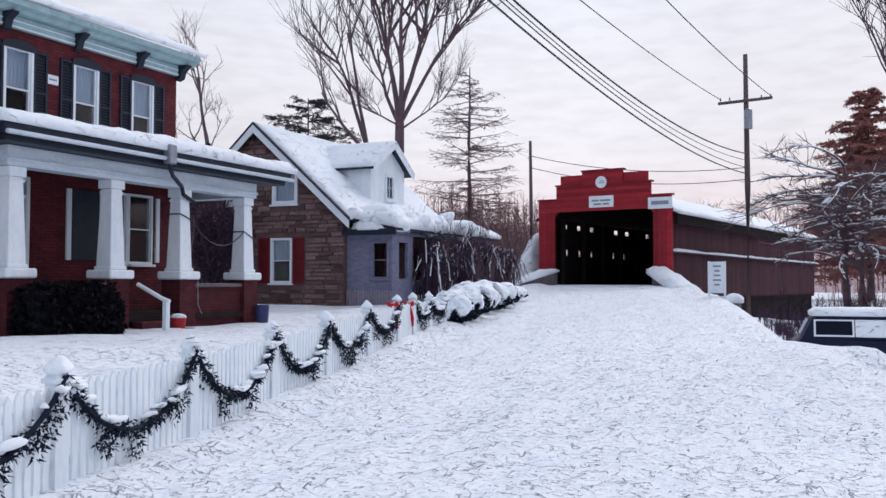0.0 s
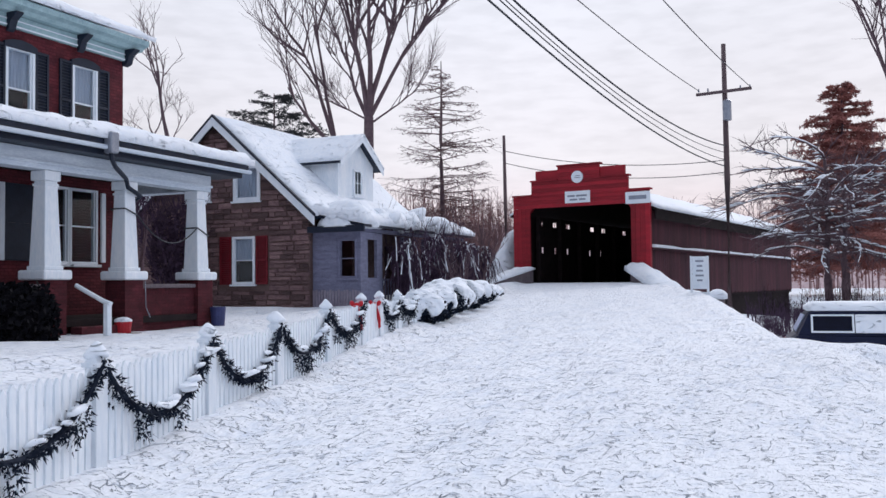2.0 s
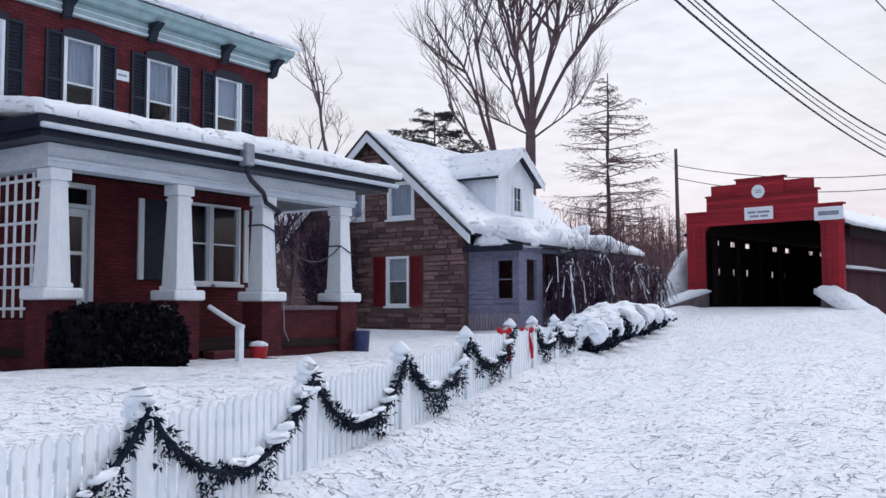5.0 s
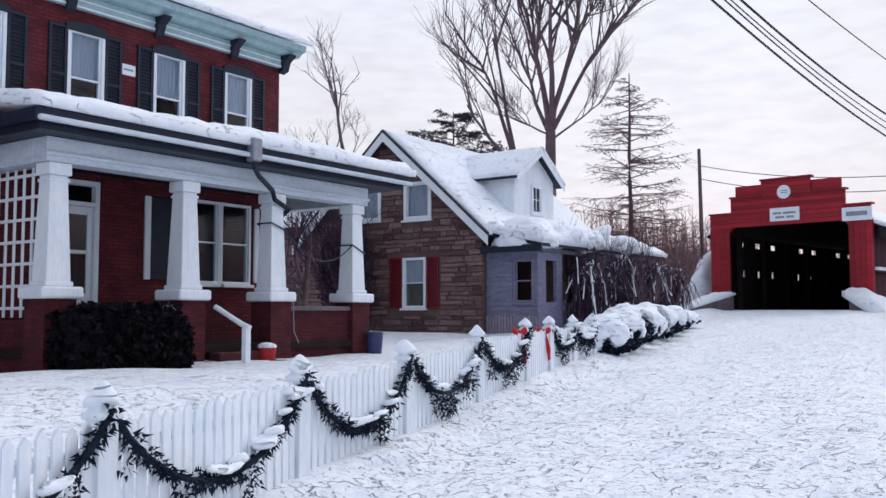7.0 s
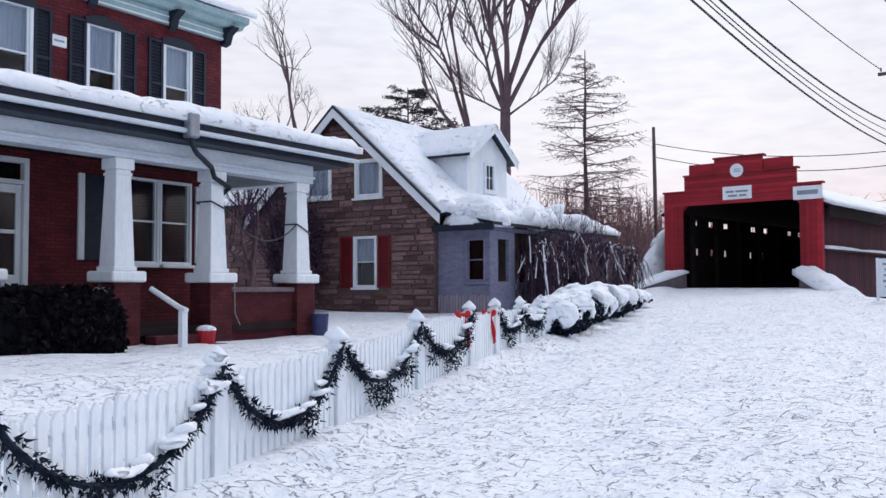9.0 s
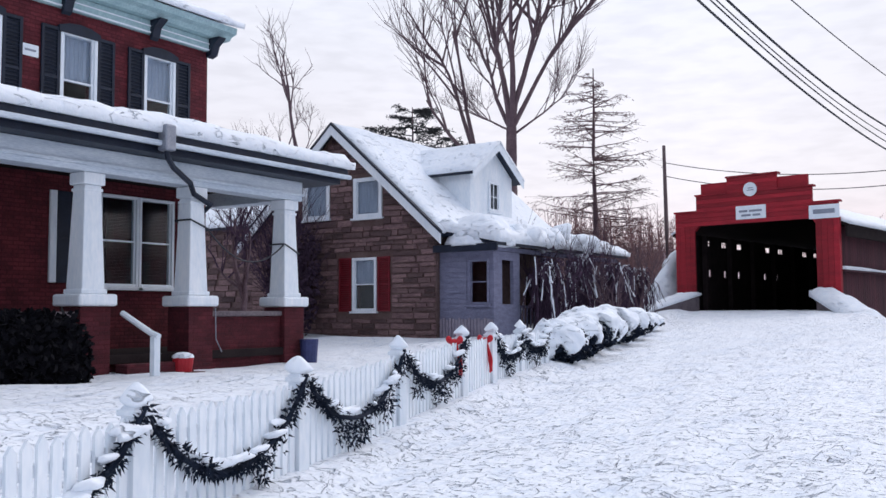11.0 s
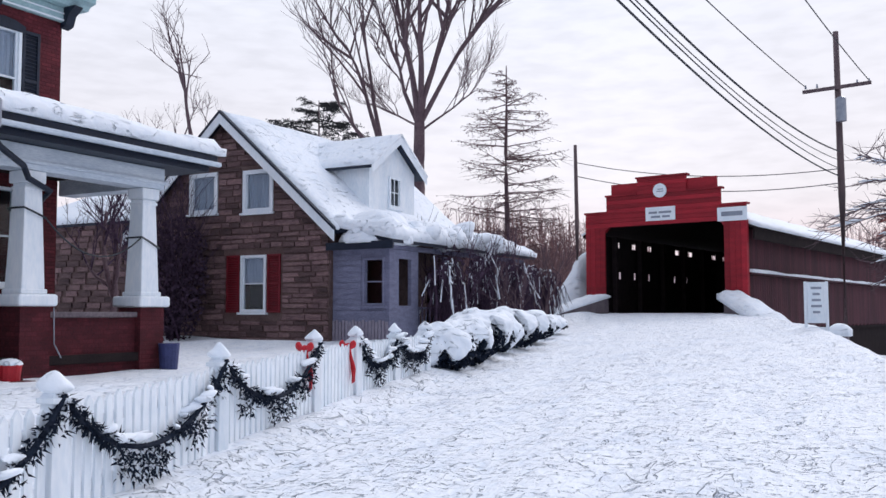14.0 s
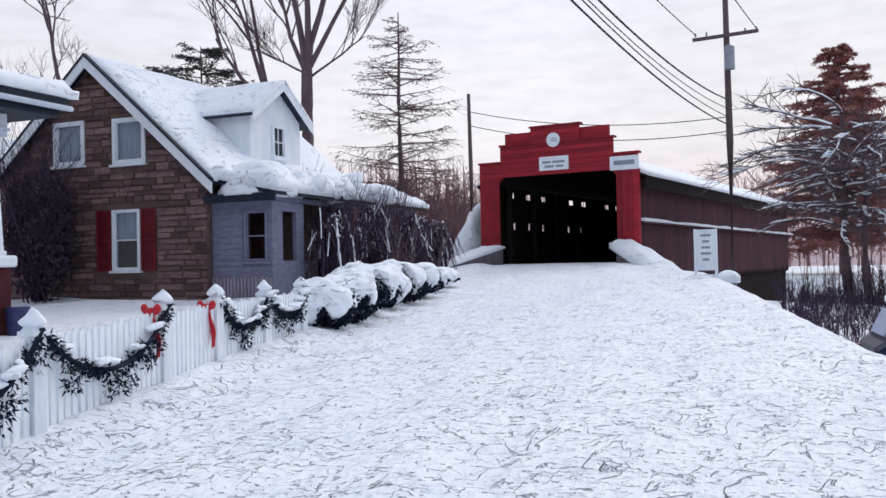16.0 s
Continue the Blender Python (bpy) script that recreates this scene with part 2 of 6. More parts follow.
def crust_shadow_lines(m, scale, stretch, width, tone):
    """Fine broken lines of footfall and wind-crusted snow, their small shadows put into the colour."""
    n, l = m.node_tree.nodes, m.node_tree.links
    bs = n["Principled BSDF"]
    geo = n.new("ShaderNodeNewGeometry")
    mp = n.new("ShaderNodeMapping")
    mp.inputs["Scale"].default_value = stretch
    l.new(geo.outputs["Position"], mp.inputs["Vector"])
    tx = n.new("ShaderNodeTexNoise")
    tx.inputs["Scale"].default_value, tx.inputs["Detail"].default_value = scale, 3
    tx.inputs["Distortion"].default_value = 0.6
    l.new(mp.outputs[0], tx.inputs["Vector"])
    df = n.new("ShaderNodeMath")
    df.operation = "SUBTRACT"
    df.inputs[1].default_value = 0.5
    l.new(tx.outputs[0], df.inputs[0])
    ab_ = n.new("ShaderNodeMath")
    ab_.operation = "ABSOLUTE"
    l.new(df.outputs[0], ab_.inputs[0])
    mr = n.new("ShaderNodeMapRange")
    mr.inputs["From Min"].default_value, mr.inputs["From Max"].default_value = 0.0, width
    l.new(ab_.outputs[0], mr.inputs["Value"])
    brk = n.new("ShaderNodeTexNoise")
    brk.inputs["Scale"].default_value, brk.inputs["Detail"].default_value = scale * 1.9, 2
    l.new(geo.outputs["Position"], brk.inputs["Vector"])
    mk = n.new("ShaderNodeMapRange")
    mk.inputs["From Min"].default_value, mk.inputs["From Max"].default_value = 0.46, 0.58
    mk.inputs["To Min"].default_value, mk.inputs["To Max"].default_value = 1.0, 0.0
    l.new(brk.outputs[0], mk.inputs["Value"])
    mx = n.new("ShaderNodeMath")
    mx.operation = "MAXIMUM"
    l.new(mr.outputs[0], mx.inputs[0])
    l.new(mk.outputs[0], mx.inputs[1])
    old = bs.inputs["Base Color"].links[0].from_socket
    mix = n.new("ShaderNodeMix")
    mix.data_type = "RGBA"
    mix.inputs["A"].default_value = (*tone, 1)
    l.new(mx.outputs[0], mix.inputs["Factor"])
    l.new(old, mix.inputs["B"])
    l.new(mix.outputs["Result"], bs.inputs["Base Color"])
    bp = n.new("ShaderNodeBump")
    bp.inputs["Strength"].default_value, bp.inputs["Distance"].default_value = 1.0, 0.05
    l.new(mx.outputs[0], bp.inputs["Height"])
    l.new(bs.inputs["Normal"].links[0].from_socket, bp.inputs["Normal"])
    l.new(bp.outputs[0], bs.inputs["Normal"])


# bluish tones paint the little shadows of the snow's creases
crust_shadow_lines(ROAD_SNOW, 3.0, (1.0, 0.45, 1.0), 0.013, (0.66, 0.73, 0.84))
crust_shadow_lines(ROAD_SNOW, 8.5, (0.5, 1.0, 1.0), 0.018, (0.72, 0.79, 0.885))
crust_shadow_lines(SNOW, 2.6, (0.5, 0.5, 1.6), 0.014, (0.76, 0.83, 0.92))

GLASS = bpy.data.materials.new("window_glass")
GLASS.use_nodes = True
g_b = GLASS.node_tree.nodes["Principled BSDF"]
g_b.inputs["Base Color"].default_value = (0.80, 0.86, 0.93, 1)
g_b.inputs["Roughness"].default_value = 0.04
g_b.inputs["Transmission Weight"].default_value = 1.0
g_b.inputs["IOR"].default_value = 1.33
g_b.inputs["Specular IOR Level"].default_value = 0.3


# ---- mesh helpers ----
def part(name, bm, material, parent=None, label="", smooth=False):
    """Links a bmesh as one mesh object under its thing."""
    me = bpy.data.meshes.new(name)
    bmesh.ops.recalc_face_normals(bm, faces=bm.faces)
    bm.to_mesh(me)
    bm.free()
    me.materials.append(material)
    if smooth:
        me.shade_smooth()
    ob = new(name, me)
    if parent:
        ob.parent = parent
        ob.matrix_parent_inverse = parent.matrix_world.inverted()
    if label:
        ob["label"] = label
    return ob


def thing(name, at, label, category, group="", kind="", rz=0):
    ob = new(name)
    ob.matrix_world = pose(*at, 0, 0, rz)
    ob.empty_display_size = 0.2
    return tagged(ob, label, category, group, kind)


def box(bm, x0, x1, y0, y1, z0, z1, bevel=0.0, m=None):
    made = bmesh.ops.create_cube(bm, size=1.0)["verts"]
    for v in made:
        v.co = Vector((x0 + (v.co.x + 0.5) * (x1 - x0), y0 + (v.co.y + 0.5) * (y1 - y0), z0 + (v.co.z + 0.5) * (z1 - z0)))
    if bevel > 0:
        es = list({e for v in made for e in v.link_edges})
        out = bmesh.ops.bevel(bm, geom=es, offset=bevel, segments=2, affect="EDGES", profile=0.5)
        made = list({v for f in out["faces"] for v in f.verts} | {v for v in made if v.is_valid})
    if m is not None:
        bmesh.ops.transform(bm, matrix=m, verts=made)
    return made


def boxed(name, dims, material, parent, label="", bevel=0.01, m=None):
    bm = bmesh.new()
    box(bm, *dims, bevel=bevel, m=m)
    return part(name, bm, material, parent, label)


def prism(bm, outline, axis, a, b):
    """Extrudes a closed outline of 2D points along x or y from a to b."""
    def p(u, v, w):
        return (w, u, v) if axis == "x" else (u, w, v)
    r0 = [bm.verts.new(p(u, v, a)) for u, v in outline]
    r1 = [bm.verts.new(p(u, v, b)) for u, v in outline]
    bm.faces.new(r0)
    bm.faces.new(list(reversed(r1)))
    k = len(outline)
    for i in range(k):
        bm.faces.new((r0[i], r0[(i + 1) % k], r1[(i + 1) % k], r1[i]))


def tube(bm, pts, radii, sides=6):
    rings = []
    for i, p in enumerate(pts):
        d = (pts[min(i + 1, len(pts) - 1)] - pts[max(i - 1, 0)])
        if d.length < 1e-6:
            d = Vector((0, 0, 1))
        q = d.to_track_quat("Z", "Y")
        rings.append([bm.verts.new(p + q @ Vector((math.cos(6.2832 * k / sides) * radii[i], math.sin(6.2832 * k / sides) * radii[i], 0))) for k in range(sides)])
    for a, b in zip(rings, rings[1:]):
        for k in range(sides):
            bm.faces.new((a[k], a[(k + 1) % sides], b[(k + 1) % sides], b[k]))
    if sides > 2:
        bm.faces.new(list(reversed(rings[0])))
        bm.faces.new(rings[-1])


def raw(name, verts, faces, material, parent=None, smooth=False):
    me = bpy.data.meshes.new(name)
    me.from_pydata(verts, [], faces)
    me.materials.append(material)
    me.update()
    if smooth:
        me.shade_smooth()
    ob = new(name, me)
    if parent:
        ob.parent = parent
        ob.matrix_parent_inverse = parent.matrix_world.inverted()
    return ob


def snow_sheet(name, corners, thick, parent, lumps=0.08, nu=24, nv=10):
    """A quilt of snow on the quadrilateral of four corners (a, b, c, d round it), with a rounded, uneven rim."""
    a, b, c, d = (Vector(p) for p in corners)
    up = (b - a).cross(d - a).normalized()
    if up.z < 0:
        up = -up
    top, bot = [], []
    for i in range(nu + 1):
        for j in range(nv + 1):
            u, v = i / nu, j / nv
            p = (a * (1 - u) + b * u) * (1 - v) + (d * (1 - u) + c * u) * v
            rim = min(1.0, min(u * (b - a).length, (1 - u) * (b - a).length, v * (d - a).length, (1 - v) * (d - a).length) / max(thick, 0.05) + 0.12)
            rim = math.sqrt(max(0.0, 1 - (1 - rim) ** 2))
            h = thick * rim + lumps * noise.noise(p * 0.9) * rim + 0.4 * lumps * noise.noise(p * 3.1) * rim
            top.append(p + up * max(h, 0.015))
            bot.append(p - up * 0.01)
    k = nv + 1
    faces = []
    for i in range(nu):
        for j in range(nv):
            faces.append((i * k + j, (i + 1) * k + j, (i + 1) * k + j + 1, i * k + j + 1))
    off = len(top)
    rim_i = [(i, 0) for i in range(nu)] + [(nu, j) for j in range(nv)] + [(i, nv) for i in range(nu, 0, -1)] + [(0, j) for j in range(nv, 0, -1)]
    ids = [i * k + j for i, j in rim_i]
    for q, r in zip(ids, ids[1:] + ids[:1]):
        faces.append((q, q + off, r + off, r))
    faces.append(tuple(i + off for i in reversed(ids)))
    return raw(name, [tuple(p) for p in top + bot], faces, SNOW, parent, smooth=True)


def sash_window(parent, name, at, w, h, face, lights=(1, 2), trim=0.09, curtain=True, sill=True, frame_mat=None, recess=0.12):
    """A window centred on at, on a wall that faces +x, -y; frame, sashes, panes of glass, curtain and sill."""
    frame_mat = frame_mat or WHITE
    turn = {"x": 90, "-y": 0}[face]
    m = pose(*at, 0, 0, turn)
    bm = bmesh.new()
    for x0, x1, z0, z1 in ((-w / 2, -w / 2 + trim, -h / 2, h / 2), (w / 2 - trim, w / 2, -h / 2, h / 2), (-w / 2 + trim, w / 2 - trim, h / 2 - trim, h / 2), (-w / 2 + trim, w / 2 - trim, -h / 2, -h / 2 + trim)):
        box(bm, x0, x1, -0.05, recess, z0, z1, 0.008, m)
    fr = part(name, bm, frame_mat, parent)
    iw, ih = w - 2 * trim, h - 2 * trim
    bm = bmesh.new()
    nx, nz = lights
    t = 0.035
    for i in range(1, nx):
        x = -iw / 2 + iw * i / nx
        box(bm, x - t / 2, x + t / 2, 0.0, 0.05, -ih / 2, ih / 2, 0, m)
    for j in range(1, nz):
        z = -ih / 2 + ih * j / nz
        box(bm, -iw / 2, iw / 2, -0.006, 0.056, z - t / 2, z + t / 2, 0, m)
    for x0, x1 in ((-iw / 2, -iw / 2 + t), (iw / 2 - t, iw / 2)):
        box(bm, x0, x1, -0.003, 0.053, -ih / 2, ih / 2, 0, m)
    part("sash", bm, frame_mat, fr)
    bm = bmesh.new()
    box(bm, -iw / 2, iw / 2, 0.02, 0.026, -ih / 2, ih / 2, 0, m)
    g = part("pane", bm, GLASS, fr)
    g.visible_shadow = False
    if curtain:
        bm = bmesh.new()
        cols = 14
        top_v = [bm.verts.new(m @ Vector((-iw / 2 + iw * i / cols, 0.09 + 0.015 * (i % 2), ih / 2))) for i in range(cols + 1)]
        low_v = [bm.verts.new(m @ Vector((-iw / 2 + iw * i / cols, 0.09 + 0.02 * (i % 2), (0.0 if curtain == "half" else -ih / 2) + 0.01))) for i in range(cols + 1)]
        for i in range(cols):
            bm.faces.new((top_v[i], top_v[i + 1], low_v[i + 1], low_v[i]))
        part("curtain", bm, SHADE_CLOTH, fr)
    if sill:
        bm = bmesh.new()
        box(bm, -w / 2 - 0.06, w / 2 + 0.06, -0.12, 0.06, -h / 2 - 0.07, -h / 2 - 0.002, 0.01, m)
        part("window_sill", bm, frame_mat, fr)
    return fr


def shutter(parent, at, w, h, face, material):
    turn = {"x": 90, "-y": 0}[face]
    m = pose(*at, 0, 0, turn)
    bm = bmesh.new()
    s = 0.06
    for x0, x1, z0, z1 in ((-w / 2, -w / 2 + s, -h / 2, h / 2), (w / 2 - s, w / 2, -h / 2, h / 2), (-w / 2 + s, w / 2 - s, h / 2 - s, h / 2), (-w / 2 + s, w / 2 - s, -h / 2, -h / 2 + s), (-w / 2 + s, w / 2 - s, -s / 2, s / 2)):
        box(bm, x0, x1, -0.055, -0.012, z0, z1, 0.005, m)
    box(bm, -w / 2 + s, w / 2 - s, -0.018, -0.012, -h / 2 + s, h / 2 - s, 0, m)
    k = int(h / 0.075)
    for i in range(k):
        z = -h / 2 + s + (h - 2 * s) * (i + 0.5) / k
        box(bm, -w / 2 + s, w / 2 - s, -0.02, 0.02, z - 0.005, z + 0.005, 0, m @ pose(0, -0.033, 0) @ Matrix.Translation((0, 0, z)) @ Matrix.Rotation(0.6, 4, "X") @ Matrix.Translation((0, 0, -z)))
    return part("shutter", bm, material, parent)


def wall_with_holes(bm, axis, c0, c1, u0, u1, z0, z1, holes):
    """A wall slab between c0 and c1 across its axis, with rectangular openings (u0, u1, z0, z1) cut through."""
    us = sorted({u0, u1, *[h[0] for h in holes], *[h[1] for h in holes]})
    zs = sorted({z0, z1, *[h[2] for h in holes], *[h[3] for h in holes]})
    def solid(u, z):
        return u0 < u < u1 and z0 < z < z1 and not any(h[0] < u < h[1] and h[2] < z < h[3] for h in holes)
    def p(u, z, c):
        return (c, u, z) if axis == "x" else (u, c, z)
    cache = {}
    def v(i, j, c):
        if (i, j, c) not in cache:
            cache[i, j, c] = bm.verts.new(p(us[i], zs[j], c))
        return cache[i, j, c]
    mu = [(a + b) / 2 for a, b in zip(us, us[1:])]
    mz = [(a + b) / 2 for a, b in zip(zs, zs[1:])]
    for i, u in enumerate(mu):
        for j, z in enumerate(mz):
            if not solid(u, z):
                continue
            for c in (c0, c1):
                bm.faces.new((v(i, j, c), v(i + 1, j, c), v(i + 1, j + 1, c), v(i, j + 1, c)))
            for di, dj, e in ((-1, 0, ((i, j), (i, j + 1))), (1, 0, ((i + 1, j), (i + 1, j + 1))), (0, -1, ((i, j), (i + 1, j))), (0, 1, ((i, j + 1), (i + 1, j + 1)))):
                ii, jj = i + di, j + dj
                if not (0 <= ii < len(mu) and 0 <= jj < len(mz) and solid(mu[ii], mz[jj])):
                    (a, b), (c_, d_) = e
                    bm.faces.new((v(a, b, c0), v(c_, d_, c0), v(c_, d_, c1), v(a, b, c1)))


# ---- ground ----
def step(t):
    t = min(1.0, max(0.0, t))
    return t * t * (3 - 2 * t)


def road_x(y):
    return 0.6 - 0.265 * (y - 3)


def road_z(y):
    return float(np.interp(y, (-40, 3, 8, 12, 16, 20, 30, 40, 52, 60), (0.2, 0.2, 0.2, 0.28, 0.5, 0.72, 1.05, 1.45, 1.93, 1.95)))


def ground(x, y):
    zr = sum(road_z(y + k * 1.2) for k in (-2, -1, 0, 1, 2)) / 5
    u = (x - road_x(y)) * 0.967
    z = zr
    near = 1 - step((math.hypot(x + 6, y - 22) - 40) / 30)
    n1, n2 = noise.noise((x * 0.5, y * 0.5, 0)), noise.noise((x * 1.7, y * 1.7, 3))
    if u < -3.6:
        yard = max(0.93, zr + 0.02)
        k = step((-u - 4.3) / 3.5)
        z = zr * (1 - k) + yard * k + 0.10 * math.exp(-((u + 4.1) / 0.5) ** 2) + 0.07 * step((-u - 3.55) / 0.25) * (1 - k)
        z += near * (0.05 + 0.07 * k) * n1
        z += 1.6 * step((y - 55) / 10) * step((-u - 6) / 6)
    elif u > 2.6:
        lip = float(np.interp(y, (12, 17, 24, 35, 42, 46), (4.6, 4.3, 3.35, 3.9, 4.1, 3.5)))
        bank = math.exp(-((u - lip + 0.3) / 0.6) ** 2) * step((y - 6) / 8) * (1 - step((y - 44) / 5))
        z += bank * (0.02 + 0.08 * n1 + 0.05 * n2)
        z -= (1.15 + 0.05 * min(max(0, u - 6), 10)) * step((u - lip) / 2.0) * step((y - 4) / 10)
        z += 0.10 * n1 * step((u - 4) / 2)
        z += 0.92 * math.exp(-((x - 0.78) / 0.80) ** 2 - ((y - 22.4) / 0.9) ** 2)
    # the creek bed under the bridge
    creek = step((y - 56) / 4) * (1 - step((y - 88) / 8)) * step((u + 5.5) / 2)
    z = z * (1 - creek) + (-1.6) * creek
    rt = step((u - 4.0) / 3) * step((y - 45) / 8) * (1 - step((y - 90) / 8))
    z = z * (1 - rt) + (-1.3) * rt
    far = step((math.hypot(x + 6, y - 22) - 75) / 60)
    z = z * (1 - far) + 1.0 * far
    # soft ruts and lumps of the trodden road
    if -3.9 < u < 3.6 and y < 52:
        for c in (-1.9, -0.4, 1.2, 2.6):
            w = c + 0.25 * math.sin(y * 0.22 + c)
            z -= 0.035 * math.exp(-((u - w) / 0.22) ** 2)
        z += 0.03 * n2 + 0.02 * n1
    return z


gx = np.unique(np.concatenate([np.linspace(-600, -60, 19), np.linspace(-60, -26, 18), np.arange(-26, 14, 0.3), np.linspace(14, 60, 24), np.linspace(60, 600, 19)]).round(3))
gy = np.unique(np.concatenate([np.linspace(-300, -20, 12), np.linspace(-20, 2, 12), np.arange(2, 58, 0.3), np.linspace(58, 110, 30), np.linspace(110, 800, 24)]).round(3))
gv = [(float(x), float(y), ground(float(x), float(y))) for y in gy for x in gx]
gk = len(gx)
gf = [(j * gk + i, j * gk + i + 1, (j + 1) * gk + i + 1, (j + 1) * gk + i) for j in range(len(gy) - 1) for i in range(gk - 1)]
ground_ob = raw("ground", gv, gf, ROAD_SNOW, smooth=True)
tagged(ground_ob, "trodden white snow covering street and yards", "snow", kind="structure")
# assumed creek: dark sheet added to darken the space under the bridge
bm = bmesh.new()
box(bm, -30, 70, 58.5, 87.5, -1.5, -1.38)
creek_ob = part("water", bm, CREEK)
tagged(creek_ob, "assumed creek, a dark water sheet added for darkness under the bridge", "creek", kind="structure")


# ---- the brick house with its porch ----
HX, HY0, HY1 = -16.62, 10.0, 22.65
house = thing("brick_house", (HX, 16, 0.9), "two-storey red brick house with white porch and snowy roof", "house")
up_win = [15.5, 17.5, 19.45, 21.35]
holes = [(y - 0.42, y + 0.42, 5.35, 7.24) for y in up_win]
holes += [(19.96, 21.78, 2.45, 4.25), (16.95, 17.85, 1.25, 4.33)]
bm = bmesh.new()
wall_with_holes(bm, "x", HX - 0.35, HX, HY0, HY1, 0.3, 7.75, holes)
part("front_wall", bm, BRICK, house)
bm = bmesh.new()
box(bm, HX - 9, HX - 0.352, HY1 - 0.35, HY1, 0.3, 7.75)
part("end_wall", bm, BRICK, house)
bm = bmesh.new()
box(bm, HX - 9, HX - 0.352, HY0, HY0 + 0.35, 0.3, 7.75)
box(bm, HX - 9.3, HX - 9.002, HY0, HY1, 0.3, 7.75)
part("rear_wall", bm, BRICK, house)
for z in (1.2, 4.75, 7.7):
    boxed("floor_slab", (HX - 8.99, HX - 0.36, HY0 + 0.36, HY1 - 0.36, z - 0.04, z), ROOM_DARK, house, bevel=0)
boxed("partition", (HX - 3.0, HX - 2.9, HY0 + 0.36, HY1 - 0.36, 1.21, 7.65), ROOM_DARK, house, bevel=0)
for y in up_win:
    sash_window(house, "window", (HX + 0.0, y, 6.3), 0.80, 1.86, "x", trim=0.07, curtain="half")
    bm = bmesh.new()
    prism(bm, [(y - 0.45, 7.18), (y + 0.45, 7.18), (y + 0.45, 7.30), (y + 0.25, 7.37), (y, 7.40), (y - 0.25, 7.37), (y - 0.45, 7.30)], "x", HX + 0.002, HX + 0.07)
    part("window_hood", bm, NAVY, house)
    for s in (-1, 1):
        shutter(house, (HX + 0.0, y + s * 0.60, 6.3), 0.38, 1.9, "x", NAVY)
# cornice: frieze board, brackets, crown and gutter
boxed("frieze_board", (HX + 0.002, HX + 0.10, HY0, HY1 + 0.1, 7.62, 7.90), TEAL, house, "pale teal painted frieze board")
for z0, z1 in ((7.585, 7.618), (7.72, 7.745)):
    boxed("moulding", (HX + 0.102, HX + 0.125, HY0, HY1 + 0.1, z0 + 0.05, z1 + 0.05), WHITE, house, bevel=0.005)
bm = bmesh.new()
prism(bm, [(HX + 0.0, 7.91), (HX + 0.28, 7.91), (HX + 0.36, 7.99), (HX + 0.50, 8.03), (HX + 0.52, 8.16), (HX - 0.3, 8.30), (HX - 0.3, 7.91)], "y", HY0 - 0.4, HY1 + 0.38)
part("cornice", bm, TEAL, house, "pale teal moulded cornice")
for y in np.arange(10.6, 22.9, 2.02) + 0.42:
    if y > HY1 + 0.05:
        continue
    bm = bmesh.new()
    prism(bm, [(HX + 0.1, 7.50), (HX + 0.17, 7.55), (HX + 0.24, 7.75), (HX + 0.42, 7.88), (HX + 0.42, 7.908), (HX + 0.1, 7.908)], "y", y - 0.09, y + 0.09)
    part("bracket", bm, NAVY, house)
bm = bmesh.new()
prism(bm, [(HX + 0.02, 7.50), (HX + 0.17, 7.55), (HX + 0.24, 7.75), (HX + 0.42, 7.88), (HX + 0.42, 7.908), (HX + 0.02, 7.908)], "y", HY1 - 0.05, HY1 + 0.14)
part("bracket", bm, NAVY, house)
bm = bmesh.new()
prism(bm, [(HX + 0.45, 8.17), (HX - 5, 10.2), (HX - 9.6, 8.3), (HX - 9.6, 8.15), (HX - 5, 10.05), (HX - 0.1, 8.1)], "y", HY0 - 0.4, HY1 + 0.35)
part("roof", bm, NAVY, house)
snow_sheet("roof_snow", ((HX + 0.62, HY0 - 0.4, 8.17), (HX + 0.62, HY1 + 0.5, 8.17), (HX - 5, HY1 + 0.5, 10.22), (HX - 5, HY0 - 0.4, 10.22)), 0.18, house, 0.10, 40, 14)
boxed("wall_plaque", (HX + 0.002, HX + 0.03, 18.28, 18.62, 6.58, 6.80), WHITE, house, "small white wall plaque with faint lettering")
boxed("plaque_lettering", (HX + 0.031, HX + 0.034, 18.34, 18.56, 6.67, 6.71), SIGN_GREY, house, bevel=0)
# triple window behind the porch
sash_window(house, "porch_window", (HX, 20.42, 3.35), 0.92, 1.8, "x", trim=0.06, curtain=False)
sash_window(house, "porch_window", (HX, 21.33, 3.35), 0.88, 1.8, "x", trim=0.06, curtain=False)
for y in (18.98, 21.95):
    boxed("window_casing", (HX + 0.002, HX + 0.06, y - 0.07, y + 0.07, 2.5, 4.2), WHITE, house)
bm = bmesh.new()
box(bm, HX + 0.004, HX + 0.05, 19.06, 19.92, 2.5, 4.2, 0.01)
box(bm, HX + 0.05, HX + 0.065, 19.12, 19.86, 3.33, 3.37, 0)
part("shutter", bm, NAVY, house)
# front door with transom
bm = bmesh.new()
for y0, y1, z0, z1 in ((16.93, 17.03, 1.25, 4.35), (17.77, 17.87, 1.25, 4.35), (17.03, 17.77, 4.25, 4.35), (17.03, 17.77, 3.86, 3.94)):
    box(bm, HX - 0.1, HX + 0.04, y0, y1, z0, z1, 0.008)
door = part("front_door", bm, WHITE, house, "white-framed front door with a transom light")
bm = bmesh.new()
box(bm, HX - 0.08, HX - 0.03, 17.04, 17.76, 1.27, 2.2, 0.01)
